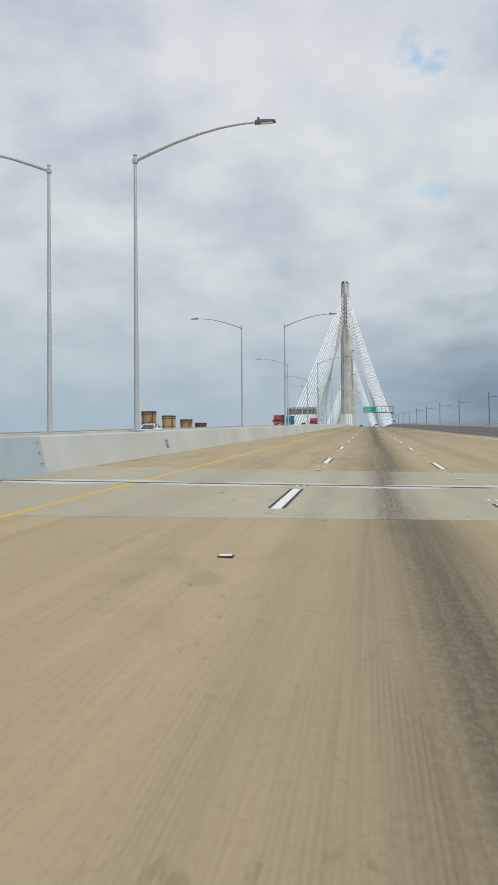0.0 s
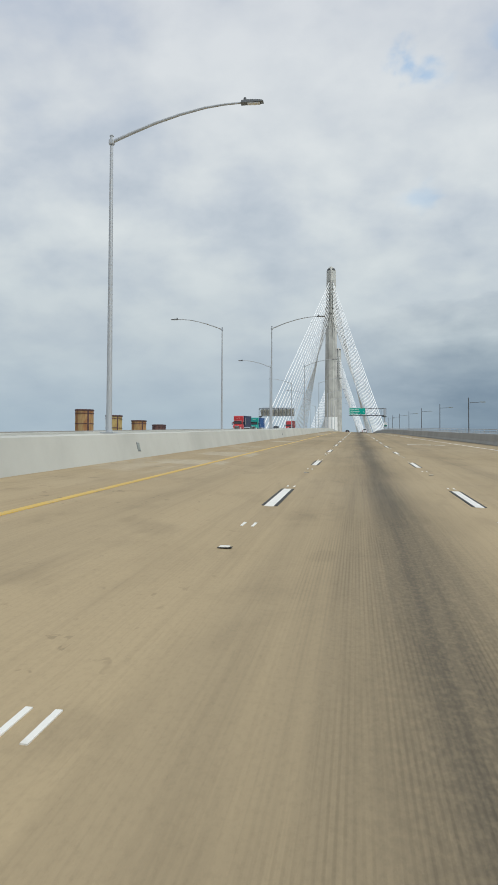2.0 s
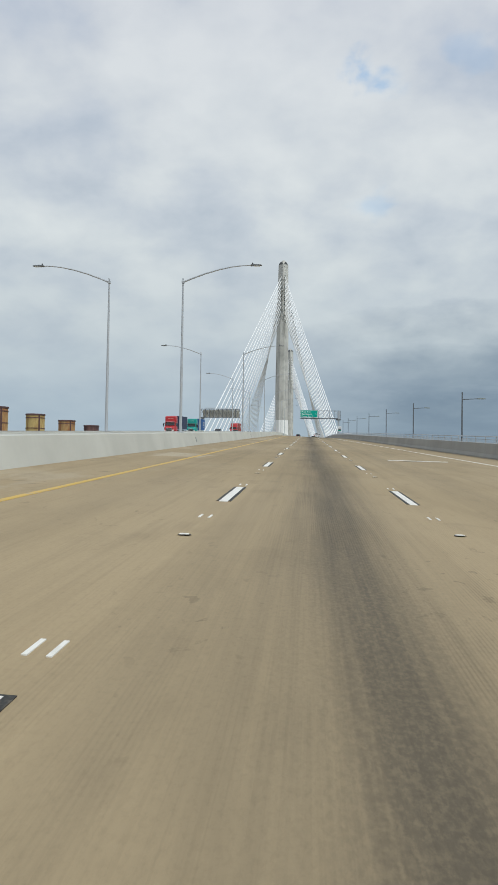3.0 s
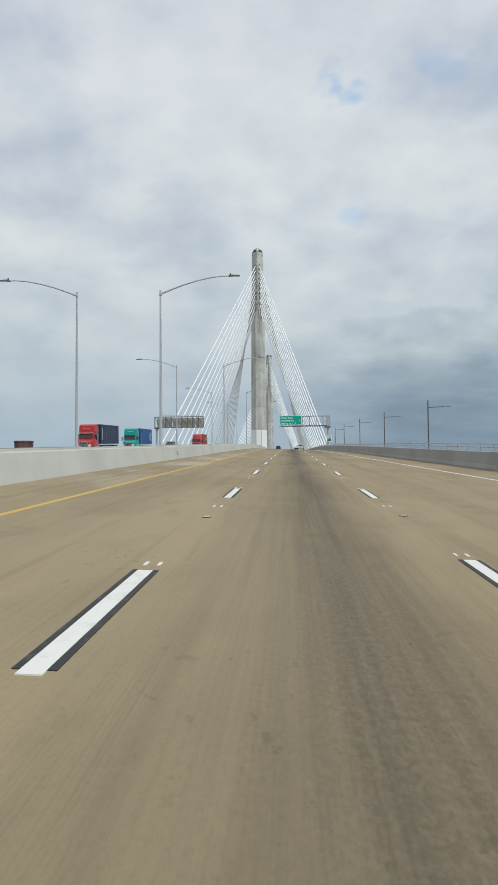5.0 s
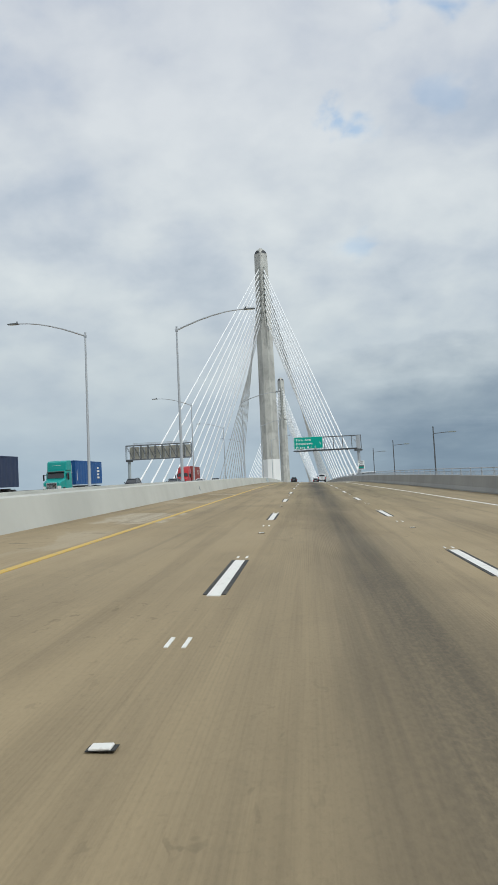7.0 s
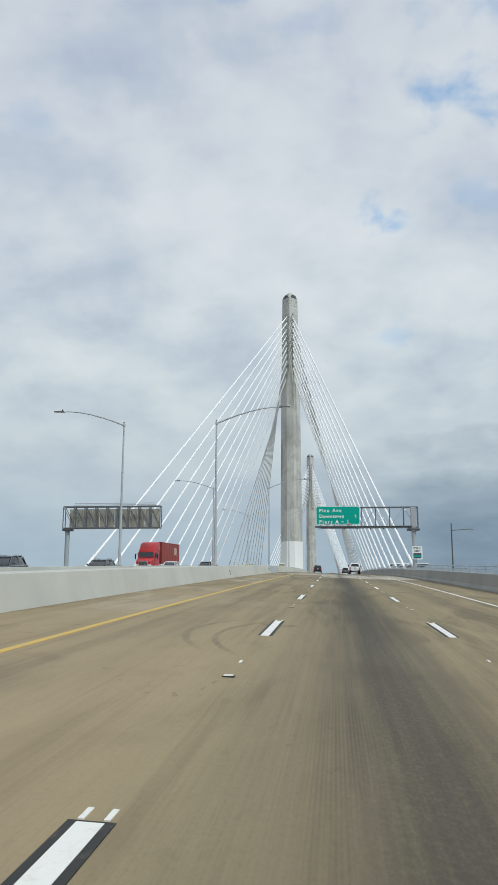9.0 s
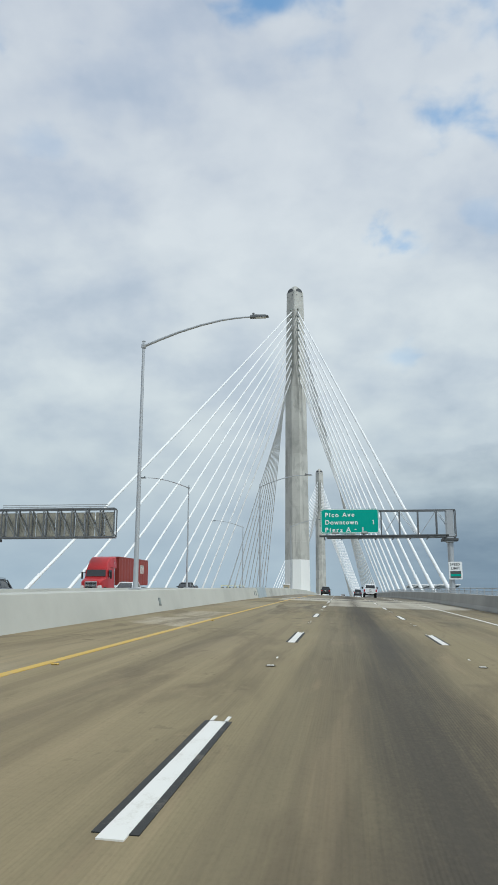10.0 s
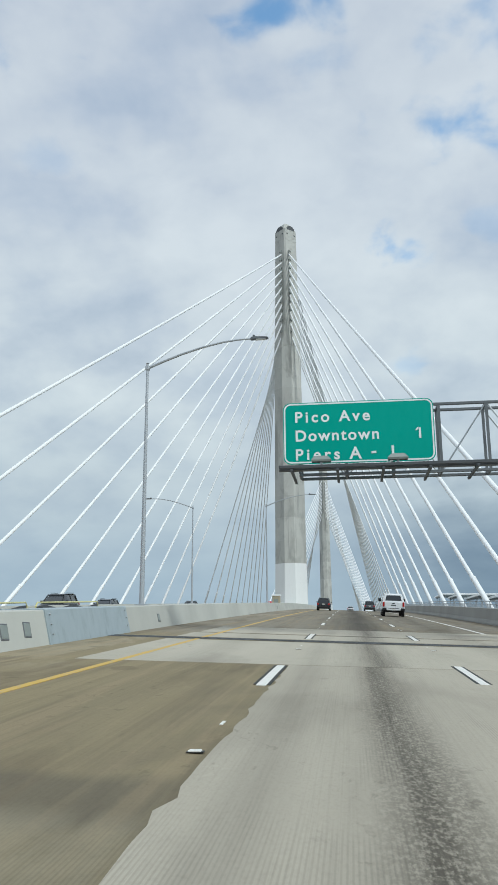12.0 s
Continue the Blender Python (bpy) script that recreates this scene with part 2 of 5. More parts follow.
        c = m.mix(m.math("MULTIPLY", m.math("MULTIPLY", scuff, left), m.range(swirl, 0.60, 0.42, 0.05, 0.48)), c, (0.34, 0.30, 0.21))
        for start, reach_u, off in ((312.7, 1.42, -4.02), (313.45, 1.32, -3.97)):
            bend = m.math("MULTIPLY", m.math("POWER", 2.718, m.math("MULTIPLY", m.math("SUBTRACT", v, start), -0.6)), reach_u)
            d = m.math("ABSOLUTE", m.math("SUBTRACT", m.math("ADD", u, m.math("MULTIPLY", m.math("SUBTRACT", fleck, 0.5), 0.12)), m.math("ADD", bend, off)))
            d = m.math("DIVIDE", d, m.range(v, start + 3.5, start, 1.0, 1.6))
            f = m.math("MULTIPLY", m.range(d, 0.15, 0.05), m.math("MULTIPLY", m.range(v, start - 0.8, start + 0.2), m.range(v, 324.0, 317.0, 0.15, 1.0)))
            c = m.mix(m.math("MULTIPLY", f, m.range(fleck, 0.3, 0.6, 0.8, 0.55)), c, (0.115, 0.092, 0.055))
        # a broad smeared turn beside the lane dashes
        turn = m.math("SUBTRACT", v, 319.4)
        d = m.math("ABSOLUTE", m.math("SUBTRACT", m.math("ADD", u, m.math("MULTIPLY", m.math("SUBTRACT", blot, 0.5), 0.5)), m.math("ADD", m.math("MULTIPLY", m.math("MULTIPLY", turn, turn), 0.026), -2.32)))
        f = m.math("MULTIPLY", m.range(d, 0.34, 0.08), m.math("MULTIPLY", m.range(v, 313.4, 315.0), m.range(v, 326.0, 322.0)))
        c = m.mix(m.math("MULTIPLY", f, 0.6), c, (0.115, 0.097, 0.07))
        # damp dark stains
        for su, sv, ru, rv in ((-1.97, 303.0, 0.34, 0.4), (-1.67, 304.5, 0.2, 0.4), (-1.36, 301.1, 0.24, 0.5), (-2.75, 302.9, 0.6, 0.14), (-1.78, 305.8, 0.12, 0.25), (-3.23, 307.0, 0.3, 0.3),
                               (-2.0, 312.8, 0.11, 0.3), (-1.18, 312.7, 0.16, 0.28), (-6.3, 323.8, 0.4, 0.4), (-5.7, 309.6, 0.3, 0.3), (-2.95, 294.7, 0.35, 0.12)):
            a = m.math("DIVIDE", m.math("SUBTRACT", m.math("ADD", u, m.math("MULTIPLY", m.math("SUBTRACT", fleck, 0.5), 0.35)), su), ru)
            b = m.math("DIVIDE", m.math("SUBTRACT", m.math("ADD", v, m.math("MULTIPLY", m.math("SUBTRACT", blot, 0.5), 1.0)), sv), rv)
            d = m.math("ADD", m.math("MULTIPLY", a, a), m.math("MULTIPLY", b, b))
            c = m.mix(m.range(d, 1.3, 0.3, 0.0, 0.5), c, (0.115, 0.094, 0.058))
        # a tighter pair of curved tyre marks further back
        for mid, off in ((261.7, -2.87), (261.3, -2.27)):
            turn = m.math("SUBTRACT", v, mid)
            d = m.math("ABSOLUTE", m.math("SUBTRACT", u, m.math("ADD", m.math("MULTIPLY", m.math("MULTIPLY", turn, turn), 0.07), off)))
            f = m.math("MULTIPLY", m.range(d, 0.10, 0.03), m.range(m.math("ABSOLUTE", turn), 3.6, 2.2))
            c = m.mix(m.math("MULTIPLY", f, m.range(fleck, 0.3, 0.6, 0.7, 0.35)), c, (0.12, 0.10, 0.07))
        # long tyre-polished lines and small dark oval stains
        lines = m.noise(2.4, (1, 0.018, 1), 4, 0.6, 0.12, (3, 8, 0))
        c = m.mix(m.math("MULTIPLY", m.range(lines, 0.50, 0.64), m.range(v, 60.0, 330.0, 0.16, 0.42)), c, tuple(k * 0.72 for k in dirt))
        c = m.mix(m.math("MULTIPLY", m.range(lines, 0.46, 0.34), m.range(v, 60.0, 330.0, 0.10, 0.34)), c, tuple(k * 1.06 for k in tone))
        oval = m.noise(0.85, (1, 0.42, 1), 2, 0.45, 0.2, (8, 3, 0))
        c = m.mix(m.math("MULTIPLY", m.range(oval, 0.66, 0.71), m.range(far_deck, 0.0, 1.0, 0.2, 0.55)), c, tuple(k * 0.66 for k in dirt))
        pale = m.math("MULTIPLY", m.range(m.noise(0.5, (1.6, 0.2, 1), 5, 0.62, 1.2, (9, 1, 0)), 0.55, 0.66), m.range(far_deck, 0.0, 1.0, 0.15, 0.5))
        c = m.mix(pale, c, tuple(k * 0.92 for k in tone))
    # small pits and crumbs, gathered in patches
    pocks = m.range(m.noise(5.5, (1, 0.5, 1), 3, 0.6, 0.6, (5, 2, 0)), 0.62, 0.68)
    field = m.range(m.noise(0.35, (1, 0.5, 1), 4, 0.6, 0.0, (4, 9, 0)), 0.46, 0.62)
    c = m.mix(m.math("MULTIPLY", m.math("MULTIPLY", pocks, field), pits), c, tuple(k * 0.5 for k in dirt))
    chips = m.range(m.noise(4.5, (1, 0.45, 1), 5, 0.65, 0.8, (1, 6, 0)), 0.56, 0.64)
    c = m.mix(m.math("MULTIPLY", m.math("MULTIPLY", chips, field), pits * 0.3), c, tuple(min(1.0, k * 1.35) for k in tone))
    # wheel and oil tracks along each lane
    speck = m.range(m.math("ADD", m.math("MULTIPLY", fleck, 0.15), m.math("ADD", m.math("MULTIPLY", pit, 0.45), m.math("MULTIPLY", grain, 0.4))), 0.41, 0.55, rubble, 1.0)
    heavy = m.range(far_deck, 0.0, 1.0, 0.95, 1.75) if tone_and_wear else 1.0
    if tone_and_wear:
        # traffic film over the far deck, right of the left lane
        f = m.math("MULTIPLY", m.range(m.math("ADD", u, m.math("MULTIPLY", wander, 2.0)), -3.4, -1.3), m.range(m.math("ADD", v, m.math("MULTIPLY", blot, 24)), 308.0, 330.0))
        c = m.mix(m.math("MULTIPLY", f, m.range(blot, 0.3, 0.65, 0.10, 0.34)), c, (0.085, 0.076, 0.06))
    for centre, half, amount, sp in ((0.55, 1.65 * width, streak * 0.8 * broad, False), (0.75 - shift, 1.0 * width, streak * 0.85, True), (0.7 - shift, 0.45 * width, streak, True), (-0.75, 0.4, streak * 0.25, False), (-3.3, 0.8, streak * 0.2, False), (4.3, 0.9, streak * 0.45, True)):
        d = m.math("ABSOLUTE", m.math("SUBTRACT", m.math("ADD", u, wander), centre))
        f = m.math("MULTIPLY", m.range(d, half, half * 0.1), m.range(m.noise(0.7, (2.0, 0.06, 1), 5, 0.6, 0.0, (centre, 0, 0)), 0.25, 0.7, 0.55, 1.0))
        f = m.math("MULTIPLY", f, speck) if sp else f
        f = m.math("MULTIPLY", f, m.range(groove, 0.4, 0.6, 0.8, 1.0))
        c = m.mix(m.math("MULTIPLY", m.math("MULTIPLY", f, amount), heavy, True), c, (0.074, 0.064, 0.049))
    for f, a, b, amount, k in ((grain, 0.45, 0.7, 0.24, 0.7), (fleck, 0.58, 0.72, 0.14, 0.6), (pit, 0.54, 0.68, 0.12, 0.55), (pit, 0.46, 0.36, 0.10, 1.25), (tine, 0.48, 0.62, 0.14, 0.66)):
        c = m.mix(m.math("MULTIPLY", m.range(f, a, b), amount), c, (k, k, k), "MULTIPLY")
    track = m.range(m.math("ABSOLUTE", m.math("SUBTRACT", m.math("ADD", u, wander), 1.1)), 2.1, 0.8, 0.25, 1.0)
    deep = m.math("MULTIPLY", m.range(v, sawn[0] - 8.0, sawn[0]), m.range(m.math("ADD", v, m.math("MULTIPLY", fleck, 0.8)), sawn[1] + 0.9, sawn[1] - 0.3))
    deep = m.math("MULTIPLY", deep, m.range(m.noise(0.7, (1.2, 0.4, 1), 3, 0.55, 0.2, (2, 15, 0)), 0.40, 0.60, 0.08, 0.95))
    deep = m.math("MULTIPLY", deep, m.range(m.math("ADD", u, wander), -2.9, -1.2, 0.1, 0.8))
    c = m.mix(m.math("MULTIPLY", m.math("MULTIPLY", comb, m.math("MAXIMUM", m.math("MULTIPLY", worn, track), deep)), 0.35), c, (0.5, 0.5, 0.5), "MULTIPLY")
    m.color(c).rough(m.range(wide, 0.3, 0.7, 0.75, 0.92))
    return m.bump(m.math("ADD", m.math("MULTIPLY", tine, 0.7), m.math("MULTIPLY", grain, 0.7)), 0.5, 0.006).m


def concrete_material(name, tone, stain, scale=1.0, rough=0.82, streaks=0.2, vary=0.0):
    m = Mat(name, rough, spec=0.3)
    a = m.noise(0.22 * scale, (1, 1, 1), 5, 0.6)
    drip = m.noise(0.9 * scale, (1.4, 1.4, 0.12), 5, 0.62, 0.3)
    fine = m.noise(22, (1, 1, 1), 4, 0.65)
    c = m.mix(m.range(a, 0.3, 0.7), tone, tuple(v * 0.84 for v in tone))
    c = m.mix(m.math("MULTIPLY", m.range(drip, 0.52, 0.72), streaks), c, stain)
    c = m.mix(m.math("MULTIPLY", m.range(fine, 0.55, 0.8), 0.2), c, tuple(v * 0.6 for v in tone))
    if vary:
        c = m.mix(m.math("MULTIPLY", m.random(), vary), c, stain)
        c = m.mix(m.math("MULTIPLY", m.range(m.noise(0.5, (1, 1, 0.5), 6, 0.65, 0.5), 0.45, 0.7), 0.45), c, tuple(v * 0.8 for v in stain))
    return m.color(c).bump(m.math("ADD", fine, a), 0.25, 0.008).m


def paint_material(name, tone, rough=0.35, dirt=0.15, spec=0.5, metal=0.0):
    m = Mat(name, rough, metal, spec=spec)
    g = m.noise(3.0, (1, 1, 0.4), 5, 0.6, 0.3)
    c = m.mix(m.math("MULTIPLY", m.range(g, 0.5, 0.8), dirt), tone, tuple(v * 0.45 + 0.02 for v in tone))
    return m.color(c).rough(m.range(g, 0.3, 0.8, rough, min(1.0, rough + 0.2))).m


def worn_paint_material(name, tone, under, worn):
    m = Mat(name, 0.6, spec=0.3)
    w = m.noise(7.0, (1, 0.5, 1), 6, 0.7)
    k = m.noise(60.0, (1, 1, 1), 3, 0.6)
    f = m.math("MULTIPLY", m.range(m.math("ADD", w, m.math("MULTIPLY", k, 0.35)), 0.68, 0.86), worn)
    return m.color(m.mix(f, tone, under)).bump(k, 0.2, 0.003).m


ROAD = road_material("tined_road_concrete", (0.342, 0.267, 0.16), (0.23, 0.18, 0.112), 0.62, shoulder=(0.47, 0.415, 0.32))
ROAD_PALE = road_material("pale_road_concrete", (0.43, 0.39, 0.315), (0.31, 0.28, 0.225), 0.95, False, 0.55, 0.15, broad=0.3, shift=0.2, sawn=(320.0, 327.0))
ROAD_APPROACH = road_material("sandy_bare_concrete", (0.44, 0.385, 0.29), (0.34, 0.29, 0.21), 0.62, False, 0.75, 0.2, pits=0.8, broad=0.3, shift=0.25)
ROAD_JOINT = road_material("bare_road_concrete", (0.46, 0.42, 0.34), (0.33, 0.30, 0.245), 0.8, False, 0.65, 0.2, broad=0.4)
MORTAR = concrete_material("pale_mortar", (0.55, 0.545, 0.50), (0.42, 0.40, 0.35), 3.0, streaks=0.5)
BARRIER = concrete_material("barrier_concrete", (0.52, 0.52, 0.475), (0.40, 0.40, 0.37), streaks=0.08)
# darker copy of the barrier concrete, the parapet's shaded side put into the colour
BARRIER_SHADE = concrete_material("shaded_barrier_concrete", (0.33, 0.325, 0.305), (0.26, 0.255, 0.24))
TOWER = concrete_material("tower_concrete", (0.66, 0.65, 0.60), (0.33, 0.325, 0.30), 0.5, streaks=0.85, vary=0.3)
TOWER_WHITE = paint_material("white_tower_coating", (0.86, 0.86, 0.84), 0.55, 0.10, 0.3)
STEEL = paint_material("galvanised_steel", (0.47, 0.49, 0.51), 0.42, 0.2, 0.5, 0.45)
TRUSS = paint_material("weathered_truss_steel", (0.17, 0.18, 0.19), 0.5, 0.4, 0.5, 0.4)
DARK_STEEL = paint_material("dark_steel", (0.10, 0.105, 0.11), 0.5, 0.3, 0.5, 0.3)
PLATE = paint_material("blue_grey_cover_plate", (0.36, 0.415, 0.44), 0.45, 0.35, 0.4, 0.1)
CABLE = paint_material("white_cable_sheath", (0.86, 0.865, 0.86), 0.4, 0.08, 0.4)
SIGN_GREEN = paint_material("green_sign_sheeting", (0.0, 0.37, 0.285), 0.45, 0.05, 0.4)
SIGN_WHITE = paint_material("white_sign_sheeting", (0.90, 0.91, 0.90), 0.45, 0.04, 0.4)
SIGN_BACK = paint_material("bare_aluminium_sign_back", (0.30, 0.33, 0.31), 0.5, 0.3, 0.5, 0.4)
LANE_WHITE = worn_paint_material("white_lane_paint", (0.74, 0.725, 0.68), (0.42, 0.38, 0.31), 0.3)
LANE_BLACK = worn_paint_material("black_lane_tape", (0.026, 0.026, 0.024), (0.20, 0.17, 0.13), 0.35)
LANE_YELLOW = worn_paint_material("yellow_lane_paint", (0.56, 0.37, 0.07), (0.40, 0.31, 0.19), 0.9)
RUBBER = paint_material("black_rubber", (0.025, 0.025, 0.026), 0.75, 0.3, 0.3)
CHROME = paint_material("bright_metal", (0.62, 0.63, 0.64), 0.2, 0.1, 0.6, 0.9)
GLASS_DARK = paint_material("dark_vehicle_glass", (0.018, 0.022, 0.026), 0.06, 0.0, 0.8)
LAMP_RED = paint_material("red_lens", (0.42, 0.015, 0.012), 0.2, 0.0, 0.6)
LAMP_CLEAR = paint_material("clear_lens", (0.75, 0.76, 0.76), 0.12, 0.0, 0.7)
PAINT_WHITE = paint_material("white_vehicle_paint", (0.80, 0.81, 0.82), 0.22, 0.06, 0.6)
PAINT_BLACK = paint_material("black_vehicle_paint", (0.022, 0.024, 0.028), 0.18, 0.1, 0.6)
PAINT_GREY = paint_material("grey_vehicle_paint", (0.085, 0.095, 0.11), 0.2, 0.1, 0.6)
PAINT_RED = paint_material("red_truck_paint", (0.44, 0.025, 0.03), 0.3, 0.1, 0.5)
PAINT_TEAL = paint_material("teal_truck_paint", (0.01, 0.30, 0.27), 0.3, 0.1, 0.5)
BOX_NAVY = paint_material("navy_container_paint", (0.02, 0.035, 0.085), 0.5, 0.25, 0.4)
BOX_BLUE = paint_material("blue_container_paint", (0.015, 0.085, 0.27), 0.5, 0.15, 0.4)
BOX_RUST = paint_material("oxide_red_container_paint", (0.27, 0.045, 0.035), 0.5, 0.25, 0.4)
YELLOW_FRAME = paint_material("pale_yellow_frame_paint", (0.62, 0.58, 0.28), 0.5, 0.2, 0.4)


def stack_material(name, tone, rust):
    m = Mat(name, 0.75, spec=0.3)
    a = m.noise(0.35, (1, 1, 0.25), 6, 0.62, 0.4)
    b = m.noise(1.6, (1, 1, 0.5), 5, 0.6)
    c = m.mix(m.range(a, 0.42, 0.62), tone, rust)
    c = m.mix(m.math("MULTIPLY", m.range(b, 0.5, 0.75), 0.5), c, tuple(v * 0.5 for v in rust))
    return m.color(c).m


STACK_TAN = stack_material("tan_rusted_plate", (0.46, 0.31, 0.14), (0.34, 0.16, 0.07))
STACK_YELLOW = stack_material("ochre_rusted_plate", (0.55, 0.42, 0.17), (0.42, 0.28, 0.11))
STACK_DARK = stack_material("dark_rusted_plate", (0.22, 0.12, 0.10), (0.10, 0.06, 0.06))
WATER = Mat("harbour_water", 0.12, color=(0.03, 0.055, 0.065), spec=0.5)
WATER.color(WATER.mix(WATER.noise(0.01, (1, 1, 1), 5), (0.025, 0.05, 0.06), (0.05, 0.075, 0.08))).bump(WATER.noise(0.4, (1, 1, 1), 4), 0.3, 0.3)
WATER = WATER.m
BOARD_BACK = paint_material("weathered_beige_board_back", (0.40, 0.385, 0.325), 0.6, 0.45, 0.3)
BUFF = concrete_material("buff_cabinet_render", (0.44, 0.38, 0.27), (0.30, 0.26, 0.19))
EARTH = concrete_material("yard_ground", (0.24, 0.225, 0.195), (0.15, 0.145, 0.13), 0.2)


# ---- mesh helpers ----
def part(name, bm, material, parent=None, label="", smooth=False):
    """Link a bmesh as one mesh object, under parent if one is given."""
    me = bpy.data.meshes.new(name)
    bmesh.ops.recalc_face_normals(bm, faces=bm.faces[:])
    bm.to_mesh(me)
    bm.free()
    for mat in (material if isinstance(material, (list, tuple)) else (material,)):
        me.materials.append(mat)
    if smooth:
        me.shade_smooth()
        me.set_sharp_from_angle(angle=radians(35))
    ob = new(name, me)
    ob.parent = parent
    return tagged(ob, label=label) if label else ob


def thing(name, m, label, category, group=""):
    """An Empty at the base of a thing."""
    ob = new(name)
    ob.empty_display_size = 0.2
    ob.matrix_world = m
    return tagged(ob, label, category, group)


def box(bm, x0, x1, y0, y1, z0, z1, bevel=0.0):
    v = [bm.verts.new((x, y, z)) for x in (x0, x1) for y in (y0, y1) for z in (z0, z1)]
    fs = [bm.faces.new([v[i] for i in q]) for q in ((0, 1, 3, 2), (4, 6, 7, 5), (0, 4, 5, 1), (2, 3, 7, 6), (0, 2, 6, 4), (1, 5, 7, 3))]
    if bevel:
        es = list({e for f in fs for e in f.edges})
        bmesh.ops.bevel(bm, geom=es, offset=bevel, segments=1, affect="EDGES")
    return bm


def boxed(*a, **k):
    return box(bmesh.new(), *a, **k)


def tube(bm, path, radii, sides=10, caps=True):
    """A round bar along a path of points."""
    pts = [Vector(p) for p in path]
    if isinstance(radii, (int, float)):
        radii = [radii] * len(pts)
    rings = []
    for i, p in enumerate(pts):
        d = (pts[min(i + 1, len(pts) - 1)] - pts[max(i - 1, 0)]).normalized()
        side = d.cross(Vector((0, 0, 1)) if abs(d.z) < 0.95 else Vector((1, 0, 0))).normalized()
        up = side.cross(d)
        rings.append([bm.verts.new(p + radii[i] * (math.cos(a) * side + math.sin(a) * up)) for a in (math.tau * k / sides for k in range(sides))])
    for a, b in zip(rings, rings[1:]):
        for k in range(sides):
            bm.faces.new((a[k], a[(k + 1) % sides], b[(k + 1) % sides], b[k]))
    if caps:
        bm.faces.new(rings[0])
        bm.faces.new(rings[-1][::-1])
    return bm


def tubed(*a, **k):
    return tube(bmesh.new(), *a, **k)


def loft(bm, sections, closed=True, caps=True):
    """Skin over rings of equal count."""
    rings = [[bm.verts.new(p) for p in s] for s in sections]
    n = len(rings[0])
    for a, b in zip(rings, rings[1:]):
        for k in range(n if closed else n - 1):
            bm.faces.new((a[k], a[(k + 1) % n], b[(k + 1) % n], b[k]))
    if caps and closed:
        bm.faces.new(rings[0])
        bm.faces.new(rings[-1][::-1])
    return bm


def prism(bm, outline, axis, lo, hi):
    """Extrude a 2D outline along axis 0, 1 or 2."""
    def at(p, d):
        q = list(p)
        q.insert(axis, d)
        return q
    return loft(bm, [[at(p, lo) for p in outline], [at(p, hi) for p in outline]])


# ---- the line of the road ----
GRADE, CREST_START, CREST_R, FALL = 0.04874, 246.0, 9464.0, 0.0433
CREST_END = CREST_START + 2 * GRADE * CREST_R


def rise(y):
    """Height of the road's datum at y."""
    e = min(max(y - CREST_START, 0.0), CREST_END - CREST_START)
    return GRADE * y - e * e / (2 * CREST_R) - 2 * GRADE * max(y - CREST_END, 0.0)


def drift(y):
    """Sideways bend of the road at y."""
    e = min(max(y - 290.0, 0.0), 75.0)
    return -5.286e-5 * (e * e + 150 * max(y - 365.0, 0.0))


def surf(u, y):
    """Height of the eastbound surface, u metres to the right of the datum."""
    return rise(y) - FALL * min(u, 6.1)


def edge_right(y):
    """Inner foot of the right parapet."""
    return 8.6 + 0.0213 * max(296.0 - max(y, -60.0), 0.0)


def line_right(y):
    return 6.1 + 0.0235 * max(278.0 - max(y, 60.0), 0.0)


def west_in(y):
    """Inner face line of the westbound median barrier."""
    return -12.4 - 0.0115 * (min(max(y, -40.0), 460.0) - 31.0)


def west_surf(u, y):
    return rise(y) + 0.33 - 0.01 * (west_in(y) - 1.3 - u)


WEST_OUT = -34.5
Y0, Y1, STEP = -160.0, 1240.0, 4.0
STATIONS = [Y0 + STEP * i for i in range(int((Y1 - Y0) / STEP) + 1)]


def sweep(section, ys):
    """Loft of a cross-section (u, z offsets as absolute heights) along the road."""
    return loft(bmesh.new(), [[(drift(y) + u, y, z) for u, z in section(y)] for y in ys])


def turn_down(bm, depth):
    """Fold the open rim of a thin layer down to the surface below it."""
    rim = [e for e in bm.edges if e.is_boundary]
    for v in bmesh.ops.extrude_edge_only(bm, edges=rim)["geom"]:
        if isinstance(v, bmesh.types.BMVert):
            v.co.z -= depth


def sheet(name, u_list, y_list, height, material, parent=None, label="", lift=0.0, skew=0.0):
    """A paved sheet with metres in its UV map; skew: how far it runs ahead for each metre to the right."""
    bm = bmesh.new()
    uv = bm.loops.layers.uv.new("UVMap")
    rows = []
    for y in y_list:
        us = u_list(y) if callable(u_list) else u_list
        rows.append([(bm.verts.new((drift(y) + u, y + skew * u, height(u, y + skew * u) + lift)), u, y + skew * u) for u in us])
    for a, b in zip(rows, rows[1:]):
        for i in range(len(a) - 1):
            q = (a[i], a[i + 1], b[i + 1], b[i])
            f = bm.faces.new([v[0] for v in q])
            for lp, v in zip(f.loops, q):
                lp[uv].uv = (v[1], v[2])
    if lift:
        turn_down(bm, lift + 0.01)
    return part(name, bm, material, parent, label)


# ---- structure ----
bm = bmesh.new()
for i in range(1):
    box(bm, -4500, 4500, -4500, 4500, -46.5, -45.0)
tagged(part("water", bm, WATER), "dark harbour water far below the bridge deck", "water", kind="structure")
bm = boxed(-900, -52, -300, 700, -45.0, -43.4, bevel=0.5)
tagged(part("ground", bm, EARTH), "bare industrial yard ground beside the bridge", "ground", kind="structure")

